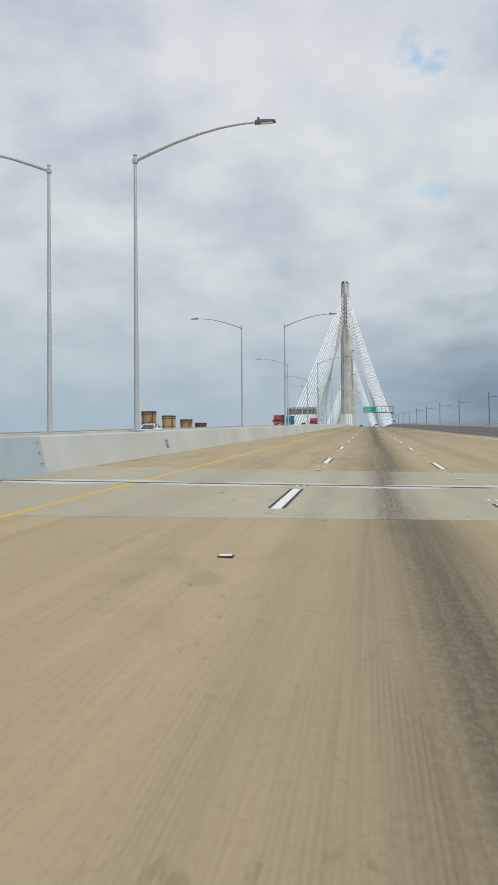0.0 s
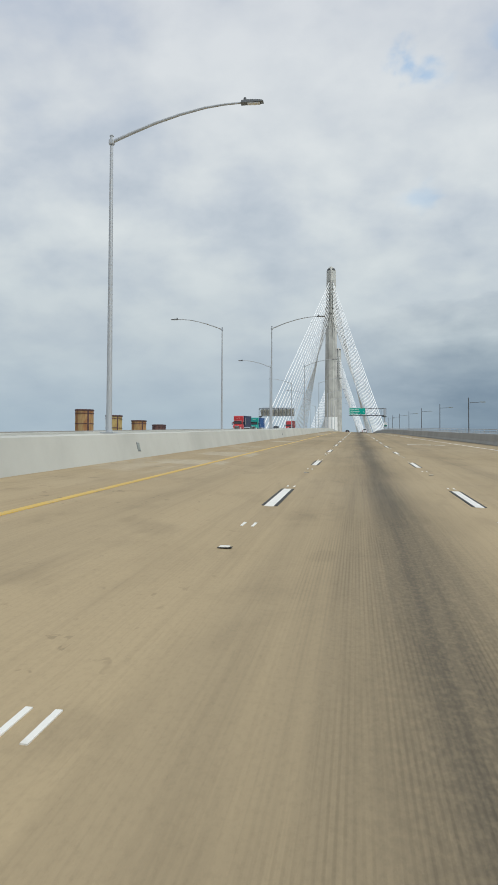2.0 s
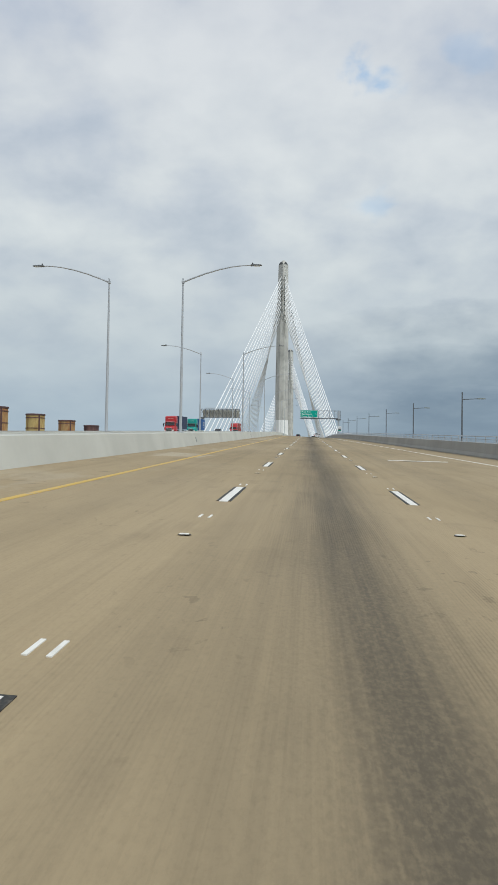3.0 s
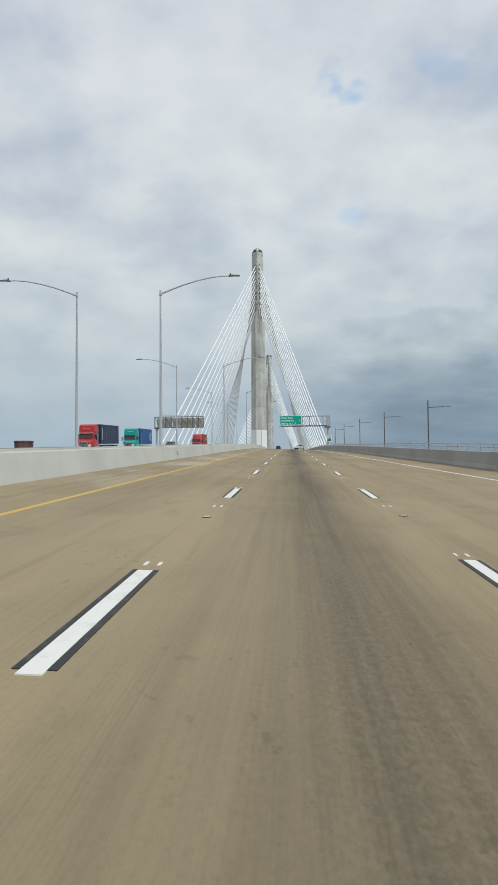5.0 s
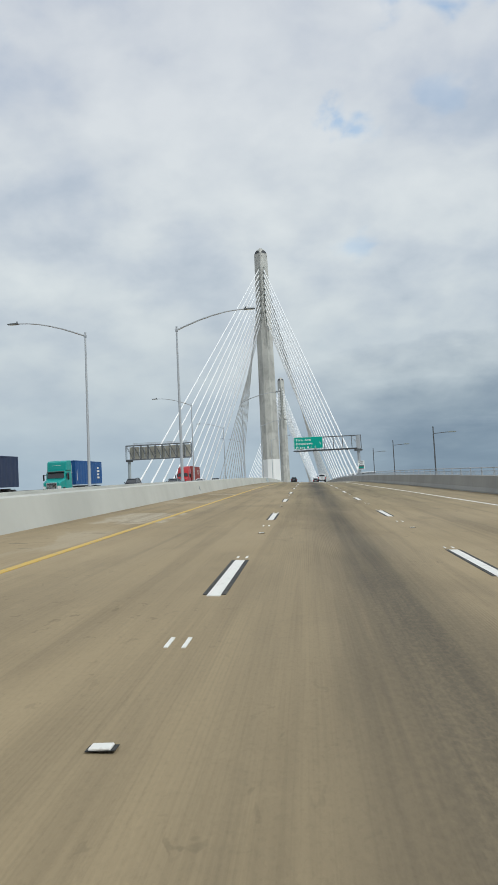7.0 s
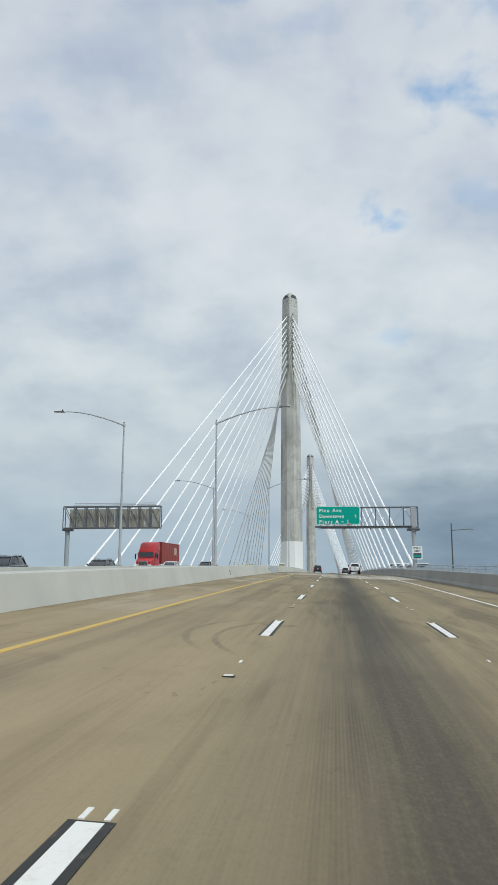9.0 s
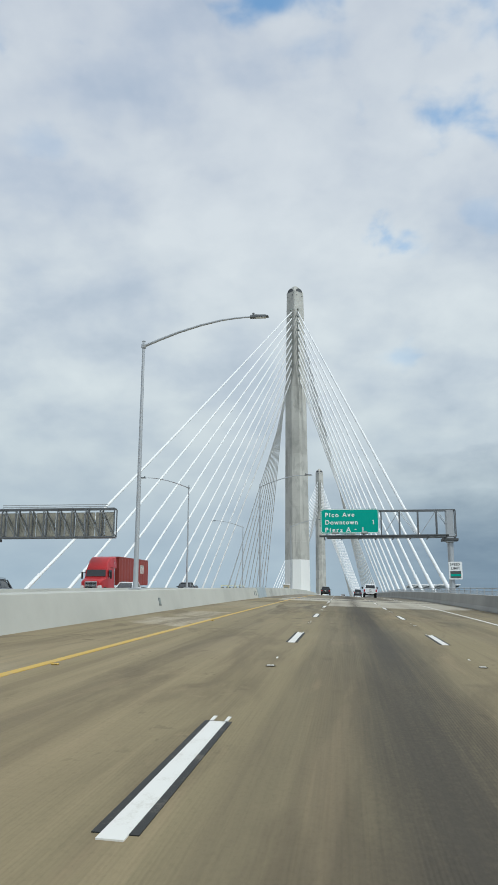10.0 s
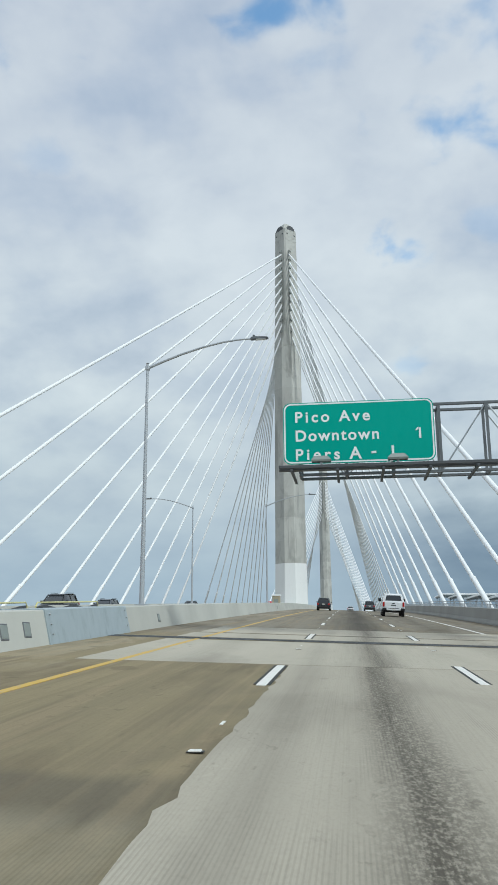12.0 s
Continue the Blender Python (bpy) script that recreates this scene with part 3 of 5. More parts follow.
road = sheet("road", lambda y: [-7.75, -5.0, -2.5, 0.0, 2.5, 4.3, 6.1, max(7.4, edge_right(y) * 0.5 + 3.5), edge_right(y) + 0.15], STATIONS, surf, ROAD)
tagged(road, "tan tined concrete roadway with dark oil streaks", "road", kind="structure")
west = sheet("road_westbound", lambda y: [WEST_OUT - 0.1, -30, -26, -22, west_in(y) - 1.15], STATIONS, west_surf, ROAD)
tagged(west, "tan concrete roadway of the opposite carriageway", "road", kind="structure")


def deck_section(y):
    r = edge_right(y) + 5.6
    z = rise(y)
    return [(-36.2, z - 0.9), (-36.2, z - 1.6), (-30, z - 3.2), (4, z - 3.2), (r, z - 1.5), (r, z - 0.55), (edge_right(y), z - 0.42), (6.1, z - 0.40),
            (-7.8, z + 0.2), (-9.2, z + 0.2), (west_in(y), z + 0.2), (west_in(y) - 1.2, z + 0.2)]


tagged(part("bridge_deck", sweep(deck_section, STATIONS), TOWER), "grey concrete bridge deck slab and girder box", "bridge deck", kind="structure")


def median_section(y):
    b = surf(-7.6, y)
    return [(-7.5, b - 0.1), (-7.502, b), (-7.607, b + 0.42), (-7.712, b + 0.85), (-7.742, b + 0.87), (-8.98, b + 0.87), (-9.0, b + 0.85), (-9.05, b - 0.1)]


def west_median_section(y):
    w, b = west_in(y), west_surf(west_in(y) - 1.3, y)
    return [(w, b - 0.1), (w, b + 0.87), (w - 0.95, b + 0.87), (w - 1.2, b + 0.08), (w - 1.2, b - 0.1)]


def parapet_section(y):
    e, b = edge_right(y), surf(8, y)
    return [(e, b - 0.1), (e, b + 0.08), (e + 0.10, b + 0.3), (e + 0.2, b + 0.97), (e + 0.22, b + 0.99), (e + 0.5, b + 0.99), (e + 0.52, b - 0.1)]


def west_parapet_section(y):
    b = west_surf(WEST_OUT, y)
    return [(WEST_OUT, b - 0.1), (WEST_OUT - 0.2, b + 0.9), (WEST_OUT - 0.5, b + 0.9), (WEST_OUT - 0.5, b - 0.1)]


def barrier_run(name, section, spans, material, label):
    """Barrier cast in lengths, with open joints between them."""
    root = tagged(new(name), label, "barrier", kind="structure")
    for a, b in spans:
        n = max(1, int((b - a) / 6))
        part("barrier_length", sweep(section, [a + (b - a) * i / n for i in range(n + 1)]), material, root)
    return root


def spans(a, b, length, holes=()):
    out, y = [], a
    while y < b:
        e = min(y + length, b)
        for h0, h1 in holes:
            if y < h0 < e:
                e = h0
            if h0 <= y < h1:
                y, e = h1, h1 + length
        out.append((y, e - 0.008))
        y = e
    return out


PLATES = ((15.0, 18.2), (341.3, 348.3))
barrier_run("median_barrier", median_section, spans(-160, 1240, 36.6, PLATES), BARRIER, "pale grey concrete median barrier with wide flat top")
barrier_run("median_barrier_westbound", west_median_section, spans(-160, 1240, 73.2), BARRIER, "pale grey concrete barrier of the opposite carriageway")
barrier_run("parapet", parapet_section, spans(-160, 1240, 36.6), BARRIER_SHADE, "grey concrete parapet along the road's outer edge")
barrier_run("parapet_westbound", west_parapet_section, spans(-160, 1240, 73.2), BARRIER_SHADE, "grey concrete parapet beyond the opposite carriageway")

for a, b in PLATES:
    cov = thing("joint_cover", Matrix(), "weathered blue-grey steel cover plate on barrier joint", "cover plate", "barrier joint covers")

    def cover_section(y):
        return [(u + (0.035 if i < 5 else -0.02), z + (0.015 if i in (3, 4, 5, 6) else 0.03 if i == 0 else 0)) for i, (u, z) in enumerate(median_section(y))]
    part("plate", sweep(cover_section, [a - 0.25, (a + b) / 2, b + 0.25]), PLATE, cov)
    for y in (a, b):
        for h in (0.25, 0.5, 0.75):
            u = -7.485 - 0.245 * h
            part("bolt", tubed([(drift(y) + u + 0.02, y, surf(-7.6, y) + h), (drift(y) + u + 0.07, y, surf(-7.6, y) + h)], 0.025, 6), STEEL, cov)

# bicycle path beyond the right parapet
path_ys = STATIONS[::2]
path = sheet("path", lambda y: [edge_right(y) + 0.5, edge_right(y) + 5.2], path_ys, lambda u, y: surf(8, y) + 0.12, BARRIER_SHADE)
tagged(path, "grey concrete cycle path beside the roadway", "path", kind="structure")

# pale slabs and expansion joints, set askew to the road
SKEW_APPROACH, SKEW_SPAN = 0.28, 0.18
for u0, u1, a, b, mat, skew in ((-7.6, 8.5, 12.1, 17.96, ROAD_APPROACH, SKEW_APPROACH), (-7.6, 8.5, 18.14, 23.5, ROAD_APPROACH, SKEW_APPROACH),
                                (-1.2, 8.4, 324.15, 338.5, ROAD_PALE, SKEW_SPAN), (-5.6, 8.4, 338.56, 346.9, ROAD_JOINT, SKEW_SPAN),
                                (-5.6, 8.4, 348.5, 351.5, ROAD_JOINT, SKEW_SPAN), (-5.5, 8.4, 352.1, 357.7, ROAD_JOINT, SKEW_SPAN)):
    n = max(2, int((b - a) / 0.35))
    torn = lambda y, e=u0: e if e < -2 else e + 0.04 * noise.noise((0.0, y * 0.5, 2.0)) + 0.07 * noise.noise((3.0, y * 3.1, 0.0))
    sheet("road_slab", lambda y: [torn(y)] + [u0 + (u1 - u0) * i / 8 for i in range(1, 9)], [a + (b - a) * i / n for i in range(n + 1)], surf, mat, road, "pale bare concrete slab", lift=0.004, skew=skew)
# ragged bands of dried mortar along the approach joint
for i, (u0, u1, side) in enumerate(((-7.4, -4.9, -1), (-4.6, -1.7, -1), (-1.2, 1.9, -1), (2.7, 5.6, -1), (-7.2, -3.6, 1), (-3.1, -0.2, 1), (0.3, 4.4, 1), (4.7, 8.0, 1))):
    bm = bmesh.new()
    n = int((u1 - u0) / 0.12)
    near_row, far_row = [], []
    for k in range(n + 1):
        uu = u0 + (u1 - u0) * k / n
        taper = math.sin(math.pi * k / n) ** 0.5
        w = max(0.015, taper * (0.52 + 0.42 * noise.noise((uu * 0.9, i * 5.0, 0.0)) + 0.16 * noise.noise((uu * 4.0, i * 3.0, 2.0))))
        for row, off in ((near_row, 0.10), (far_row, 0.10 + w)):
            yy = 18.05 + SKEW_APPROACH * uu + side * off
            row.append(bm.verts.new((drift(yy) + uu, yy, surf(uu, yy) + 0.010)))
    for k in range(n):
        bm.faces.new((near_row[k], near_row[k + 1], far_row[k + 1], far_row[k]))
    turn_down(bm, 0.014)
    part("mortar_band", bm, MORTAR, road, "pale dried mortar along the joint")
for y, w, skew in ((18.05, 0.055, SKEW_APPROACH), (347.7, 0.35, SKEW_SPAN)):
    jt = thing("expansion_joint", Matrix(), "dark steel expansion joint across the roadway", "expansion joint", "deck joints")
    for off in (-w, 0.0, w):
        cuts = []
        for u in (-7.6, -3.0, 1.5, 6.1, 8.4):
            ym = y + off + skew * u
            cuts.append([(drift(ym) + u, ym + dy, surf(u, ym) + dz) for dy, dz in ((-0.3 * w, 0.0), (0.3 * w, 0.0), (0.3 * w, 0.016), (-0.3 * w, 0.016))])
        part("rail", loft(bmesh.new(), cuts), TRUSS if off else DARK_STEEL, jt)

# ---- lane markings ----
def strip(bm, u0, u1, a, b, lift, n=1, curve=None):
    for i in range(n):
        ya, yb = a + (b - a) * i / n, a + (b - a) * (i + 1) / n
        q = []
        for u, y in ((u0, ya), (u1, ya), (u1, yb), (u0, yb)):
            uu = u + (curve(y) if curve else 0)
            q.append(bm.verts.new((drift(y) + uu, y, surf(uu, y) + lift)))
        bm.faces.new(q)
        low = [bm.verts.new(v.co - Vector((0, 0, lift + 0.004))) for v in q]
        for k in range(4):
            if n == 1 or k in (1, 3):
                bm.faces.new((q[k], low[k], low[(k + 1) % 4], q[(k + 1) % 4]))
    return bm


for u, phase in ((-1.366, 12.49), (2.385, 14.21)):
    for k in range(-3, 42):
        a = phase + 14.63 * k
        if k < 2:
            # the markings before and just after the approach joint are set out differently
            a += -2.8 if u > 0 else 0.5 * (k < 1)
        b = a + 3.68
        base = part("lane_dash", strip(bmesh.new(), u - 0.138, u + 0.138, a + 0.04, b + 0.03, 0.007), LANE_BLACK, road, "white lane dash with black contrast edges")
        part("white_stripe", strip(bmesh.new(), u - 0.08, u + 0.08, a - 0.07, b, 0.0095), LANE_WHITE, base)
        if k < 26:
            bm = bmesh.new()
            for s in (-0.075, 0.075) if k < 20 else ():
                near_end = 0.7 if k < 7 else 0.35 if k < 16 else 0.06
                strip(bm, u + s - 0.018, u + s + 0.018, b + near_end, b + near_end + (0.32 if k < 7 else 0.2) + 0.03 * ((k * 5) % 4), 0.0075)
            for s in ((-0.075, 0.075) if k < 14 else (0.0,)) if k >= 0 else ():
                strip(bm, u + s - 0.018, u + s + 0.018, b + (8.15 if k < 14 else 6.9), b + (8.55 if k < 14 else 7.15), 0.0075)
            part("paint_tick", bm, LANE_WHITE, road)
            ym = b + 6.4 - 0.0034 * b
            mk = boxed(-0.06, 0.06, -0.05, 0.05, 0.0, 0.018, bevel=0.006)
            ob = part("road_marker", mk, LANE_WHITE, road, "worn white raised road marker")
            ob.location = (drift(ym) + u + 0.02, ym, surf(u, ym) + 0.008)
            # thin black pad, a little wider than the marker, mostly to its right
            sh = boxed(-0.075, 0.085, -0.055, 0.055, 0.0, 0.006, bevel=0.002)
            part("black_pad", sh, LANE_BLACK, ob)


def yellow_at(y):
    return -4.78 + 0.08 * min(max((y - 265.0) / 45.0, 0.0), 1.0)


part("yellow_edge_line", strip(bmesh.new(), -0.075, 0.075, -40, 900, 0.007, 240, yellow_at), LANE_YELLOW, road, "worn yellow edge line")
for k in range(6):
    ym = 254.18 + 14.63 * k
    um = yellow_at(ym) + 0.2
    ob = part("road_marker", boxed(-0.05, 0.05, -0.05, 0.05, 0.0, 0.02, bevel=0.007), LANE_YELLOW, road, "worn yellow raised road marker")
    ob.location = (drift(ym) + um, ym, surf(um, ym) + 0.004)
part("white_edge_line", strip(bmesh.new(), -0.07, 0.07, -40, 900, 0.007, 240, line_right), LANE_WHITE, road, "thin white edge line")
part("merge_line", strip(bmesh.new(), 4.7, 8.0, 130.3, 130.9, 0.012), LANE_WHITE, road, "white painted bar")


# ---- bridge towers and stays ----
def octagon(d, a, z, cx=0.0, cy=0.0):
    return [(cx + x, cy + y, z) for x, y in ((-a, -d), (a, -d), (d, -a), (d, a), (a, d), (-a, d), (-d, a), (-d, -a))]


def stay_height(k):
    """Height over the deck at which stay k meets the tower; the lowest ones stand wider apart."""
    return 64.15 + 2.2 * k - 0.5 * max(3 - k, 0)


def tower(cx, cy, deck_z):
    t = thing("bridge_tower", pose(cx, cy, -44.0), "tall faceted grey concrete bridge tower with white base", "bridge tower", "bridge towers")
    h = lambda z: deck_z + 44.0 + z
    rings = [octagon(3.9, 1.5, 0.0), octagon(3.62, 1.25, h(1.0)), octagon(3.5, 1.15, h(10.4))]
    lower = loft(bmesh.new(), rings)
    part("lower_shaft", lower, TOWER_WHITE, t, "white coated tower base")
    # shaft cast in lifts with fine joints
    z, lifts = 10.4, []
    while z < 62.0:
        lifts.append((z, min(z + 5.15, 62.0)))
        z += 5.15
    for a, b in lifts:
        fa, fb = (3.48 - 0.42 * (v - 10.4) / 51.6 for v in (a, b))
        part("shaft_lift", loft(bmesh.new(), [octagon(fa, 1.15, h(a)), octagon(fb, 1.13, h(b - 0.05)), octagon(fb - 0.03, 1.11, h(b))]), TOWER, t)
    part("collar", loft(bmesh.new(), [octagon(3.05, 1.12, h(62.0)), octagon(2.98, 0.62, h(65.0)), octagon(2.9, 0.25, h(68.0))]), TOWER, t)
    z = 68.0
    while z < 89.9:
        b = min(z + 5.5, 90.0)
        fa, fb = (2.9 - 0.3 * (v - 68.0) / 22.0 for v in (z, b))
        part("upper_lift", loft(bmesh.new(), [octagon(fa, 0.25, h(z)), octagon(fb, 0.22, h(b - 0.05)), octagon(fb - 0.03, 0.2, h(b))]), TOWER, t)
        z = b
    part("head", loft(bmesh.new(), [octagon(2.6, 0.22, h(90.0)), octagon(2.55, 0.22, h(93.0)), octagon(1.5, 0.22, h(94.6)), octagon(0.35, 0.1, h(95.4))]), TOWER, t)
    # arched dark openings and small vents on the four slanted faces of the head
    for k in range(4):
        turn = Matrix.Rotation(math.tau * k / 4 + radians(45), 4, "Z")
        bm = bmesh.new()
        arc = [(1.3 * math.cos(math.pi * i / 10), 1.15 * math.sin(math.pi * i / 10)) for i in range(11)]
        loft(bm, [[(x, -1.97, zz) for x, zz in arc], [(x, -1.2, zz) for x, zz in arc]])
        ob = part("lunette", bm, DARK_STEEL, t)
        ob.matrix_basis = Matrix.Translation((0, 0, h(92.9))) @ turn
        for x in (-1.15, 1.15):
            bm = boxed(x - 0.2, x + 0.2, -2.02, -1.8, -0.16, 0.16, bevel=0.03)
            ob = part("vent", bm, DARK_STEEL, t)
            ob.matrix_basis = Matrix.Translation((0, 0, h(91.7))) @ turn
    for side in (-1, 1):
        for k in range(1, 11):
            zz = h(stay_height(k) + 1.05)
            for y in (-1, 1):
                ob = part("anchor_pipe", tubed([(0, 0, 0), (0.35 * side, 0.9 * y, -0.9)], 0.17, 8), SIGN_BACK, t)
                ob.location = (0.95 * side, 1.95 * y, zz)
    return t


def stays(cx, cy, deck_z):
    """Two fans of sheathed stay cables on either side of a tower."""
    for side, u in ((-1, -36.0), (1, 11.3)):
        for y_dir in (-1, 1):
            for k in range(1, 11):
                ya = cy + y_dir * (14.5 * k + 1.5)
                foot = Vector((drift(ya) + u, ya, rise(ya) - 0.2))
                top = Vector((cx + 0.95 * side, cy + 1.95 * y_dir, deck_z + stay_height(k)))
                c = thing("stay_cable", Matrix.Translation(foot), "straight white sheathed stay cable from deck to tower", "stay cable", "stay cables")
                span = top - foot
                pts = []
                for i in range(9):
                    f = i / 8
                    pts.append(span * f - Vector((0, 0, 0.006 * span.length * 4 * f * (1 - f) * 0.35)))
                part("sheath", tubed(pts, 0.18 if y_dir < 0 else 0.135, 12), CABLE, c, smooth=True)
                d = span.normalized()
                part("guide_pipe", tubed([d * 0.0, d * 5.6], 0.225, 12), CABLE, c, "thicker white guide pipe", smooth=True)
                part("collar", tubed([d * 5.5, d * 5.8], 0.245, 12), CABLE, c)


for cx, cy in ((-13.95, 502.6), (-16.85, 812.0)):
    dz = rise(502.6) + 0.0
    tower(cx, cy, dz)
    stays(cx, cy, dz)


for y in (-130.0, -70.0, -10.0, 50.0, 110.0, 170.0, 230.0, 290.0, 350.2, 964.0, 1024.0, 1084.0, 1144.0, 1204.0):
    top = rise(y) - 3.2
    pier = tagged(new("bridge_pier"), "plain grey concrete pier under the bridge deck", "bridge pier", "approach piers", "structure")
    part("pier_cap", boxed(drift(y) - 30, drift(y) + 4, y - 1.6, y + 1.6, top - 2.4, top, bevel=0.3), TOWER, pier)
    for x in (-24.0, -4.0):
        part("column", loft(bmesh.new(), [octagon(2.0, 1.0, -46.0, drift(y) + x, y), octagon(1.7, 0.85, top - 2.4, drift(y) + x, y)]), TOWER, pier)


# ---- street lamps ----
def street_lamp(m, flip, label):
    """Tapered pole, curved mast arm to +x and a flat head."""
    t = thing("street_lamp", m, label, "street lamp", "road lamps")
    part("base_plate", boxed(-0.26, 0.26, -0.26, 0.26, 0.0, 0.05, bevel=0.01), STEEL, t)
    part("pole", tubed([(0, 0, 0.05), (0, 0, 0.4), (0, 0, 5.5), (0, 0, 10.95)], [0.12, 0.108, 0.082, 0.058], 14), STEEL, t, smooth=True)
    part("cap", tubed([(0, 0, 10.95), (0, 0, 11.0)], [0.085, 0.05], 10), STEEL, t)
    arm = [(flip * x, 0, z) for x, z in ((0, 10.72), (0.7, 11.0), (1.6, 11.33), (2.6, 11.62), (3.5, 11.81), (4.2, 11.89), (4.9, 11.92))]
    part("arm", tubed(arm, [0.065, 0.06, 0.055, 0.05, 0.045, 0.04, 0.035], 10), STEEL, t, smooth=True)
    part("clamp", boxed(-0.095, 0.095, -0.095, 0.095, 10.62, 10.82, bevel=0.03), STEEL, t)
    hd = prism(bmesh.new(), [(4.8, 11.87), (4.84, 11.96), (5.0, 11.98), (5.5, 11.95), (5.62, 11.92), (5.62, 11.89), (5.0, 11.87)], 1, -0.13, 0.13)
    for v in hd.verts:
        v.co.x *= flip
    head = part("lamp_head", hd, TRUSS, t)
    part("lens", boxed(min(flip * 5.05, flip * 5.5), max(flip * 5.05, flip * 5.5), -0.1, 0.1, 11.85, 11.872), LAMP_CLEAR, head)
    bm = tubed([(flip * 4.95, 0, 12.0), (flip * 4.95, 0, 12.09)], 0.05, 8)
    part("photocell", bm, DARK_STEEL, head)
    return t


LAMP_Y = (30.7, -24.0, 85.4, 141.0, 194.3, 247.8, 304.1, 355.1, 409.5)
east0 = street_lamp(pose(-8.93, 30.6, surf(-7.6, 30.6) + 0.87), 1, "tall galvanised street lamp with curved arm on median barrier")
west0 = street_lamp(pose(west_in(30.7) - 0.3, 31.0, west_surf(west_in(30.7) - 1.3, 30.7) + 0.87), -1, "tall galvanised street lamp leaning over the opposite carriageway")
for y in LAMP_Y[1:]:
    copy_thing(east0, pose(drift(y) - 8.82, y, surf(-7.6, y) + 0.87))
    copy_thing(west0, pose(drift(y) + west_in(y) - 0.5, y, west_surf(west_in(y) - 1.3, y) + 0.87))


# ---- overhead signs ----
def lettering(text, size, material, parent, x, y, z, spread=1.0, name="lettering"):
    """Words in the built-in font, standing upright and facing -y."""
    cu = bpy.data.curves.new(name, "FONT")
    cu.body, cu.size, cu.extrude, cu.offset = text, size, 0.004, 0.022 * size
    cu.space_character = spread
    tmp = bpy.data.objects.new(name, cu)
    me = bpy.data.meshes.new_from_object(tmp)
    bpy.data.objects.remove(tmp)
    me.materials.append(material)
    # each character becomes a part of its own
    bm = bmesh.new()
    bm.from_mesh(me)
    bpy.data.meshes.remove(me)
    groups, seen = [], set()
    for f in bm.faces:
        if f.index in seen:
            continue
        stack, island = [f], []
        seen.add(f.index)
        while stack:
            g = stack.pop()
            island.append(g.index)
            for e in g.edges:
                for o in e.link_faces:
                    if o.index not in seen:
                        seen.add(o.index)
                        stack.append(o)
        bm.faces.ensure_lookup_table()
        xs = [v.co.x for k in island for v in bm.faces[k].verts]
        groups.append([min(xs), max(xs), island])
    groups.sort(key=lambda g: g[0])
    merged = []
    for g in groups:
        if merged and g[0] < merged[-1][1] - 0.25 * (g[1] - g[0]):
            merged[-1] = [merged[-1][0], max(g[1], merged[-1][1]), merged[-1][2] + g[2]]
        else:
            merged.append(g)
    for lo, hi, island in merged:
        keep = set(island)
        one = bm.copy()
        one.faces.ensure_lookup_table()
        bmesh.ops.delete(one, geom=[f for f in one.faces if f.index not in keep], context="FACES")
        ob = part("letter", one, material, parent)
        ob.matrix_basis = pose(x, y, z, 90)
    bm.free()


def rounded(w, h, r, n=5):
    out = []
    for cx, cz, a0 in ((w - r, h - r, 0), (r, h - r, 90), (r, r, 180), (w - r, r, 270)):
        for i in range(n + 1):
            a = radians(a0 + 90 * i / n)
            out.append((cx + r * math.cos(a), cz + r * math.sin(a)))
    return out


def truss(t, x0, x1, z0, z1, y0, y1, bays, r=0.07, zigzag=True, brace=STEEL):
    """Box truss between two chords, front and back."""
    for y in (y0, y1):
        for z in (z0, z1):
            part("chord", boxed(x0, x1, y - r, y + r, z - r, z + r, bevel=0.015), TRUSS, t)
        for i in range(bays + 1):
            x = x0 + (x1 - x0) * i / bays
            part("upright", boxed(x - 0.05, x + 0.05, y - 0.05, y + 0.05, z0 + r, z1 - r), TRUSS, t)
            if i < bays:
                xa, xb = (x, x + (x1 - x0) / bays)
                za, zb = (z0, z1) if zigzag and i % 2 else (z1, z0)
                part("diagonal", tubed([(xa, y, za), (xb, y, zb)], 0.03 if zigzag else 0.045, 6), brace, t)
    for i in range(bays + 1):
        x = x0 + (x1 - x0) * i / bays
        for z in (z0, z1):
            part("cross_bar", boxed(x - 0.04, x + 0.04, y0 + r, y1 - r, z - 0.04, z + 0.04), TRUSS, t)


GY = 351.5
gx, gz = drift(GY), 0.0
gantry = thing("sign_gantry", Matrix(), "cantilevered grey steel sign gantry over the lanes", "sign gantry")
truss(gantry, -1.89, 10.92, 22.76, 25.45, GY + 0.45, GY + 1.35, 7, 0.055)
part("post", tubed([(10.35, GY + 0.9, rise(GY) - 0.9), (10.35, GY + 0.9, 22.3)], 0.3, 16), STEEL, gantry, smooth=True)
part("post_top", boxed(10.0, 10.7, GY + 0.4, GY + 1.4, 22.2, 25.5, bevel=0.04), STEEL, gantry)
part("saddle", boxed(9.5, 11.1, GY + 0.3, GY + 1.5, 22.35, 22.6, bevel=0.03), DARK_STEEL, gantry)
part("base_flange", tubed([(10.35, GY + 0.9, rise(GY) - 0.9), (10.35, GY + 0.9, rise(GY) - 0.8)], 0.55, 16), STEEL, gantry)
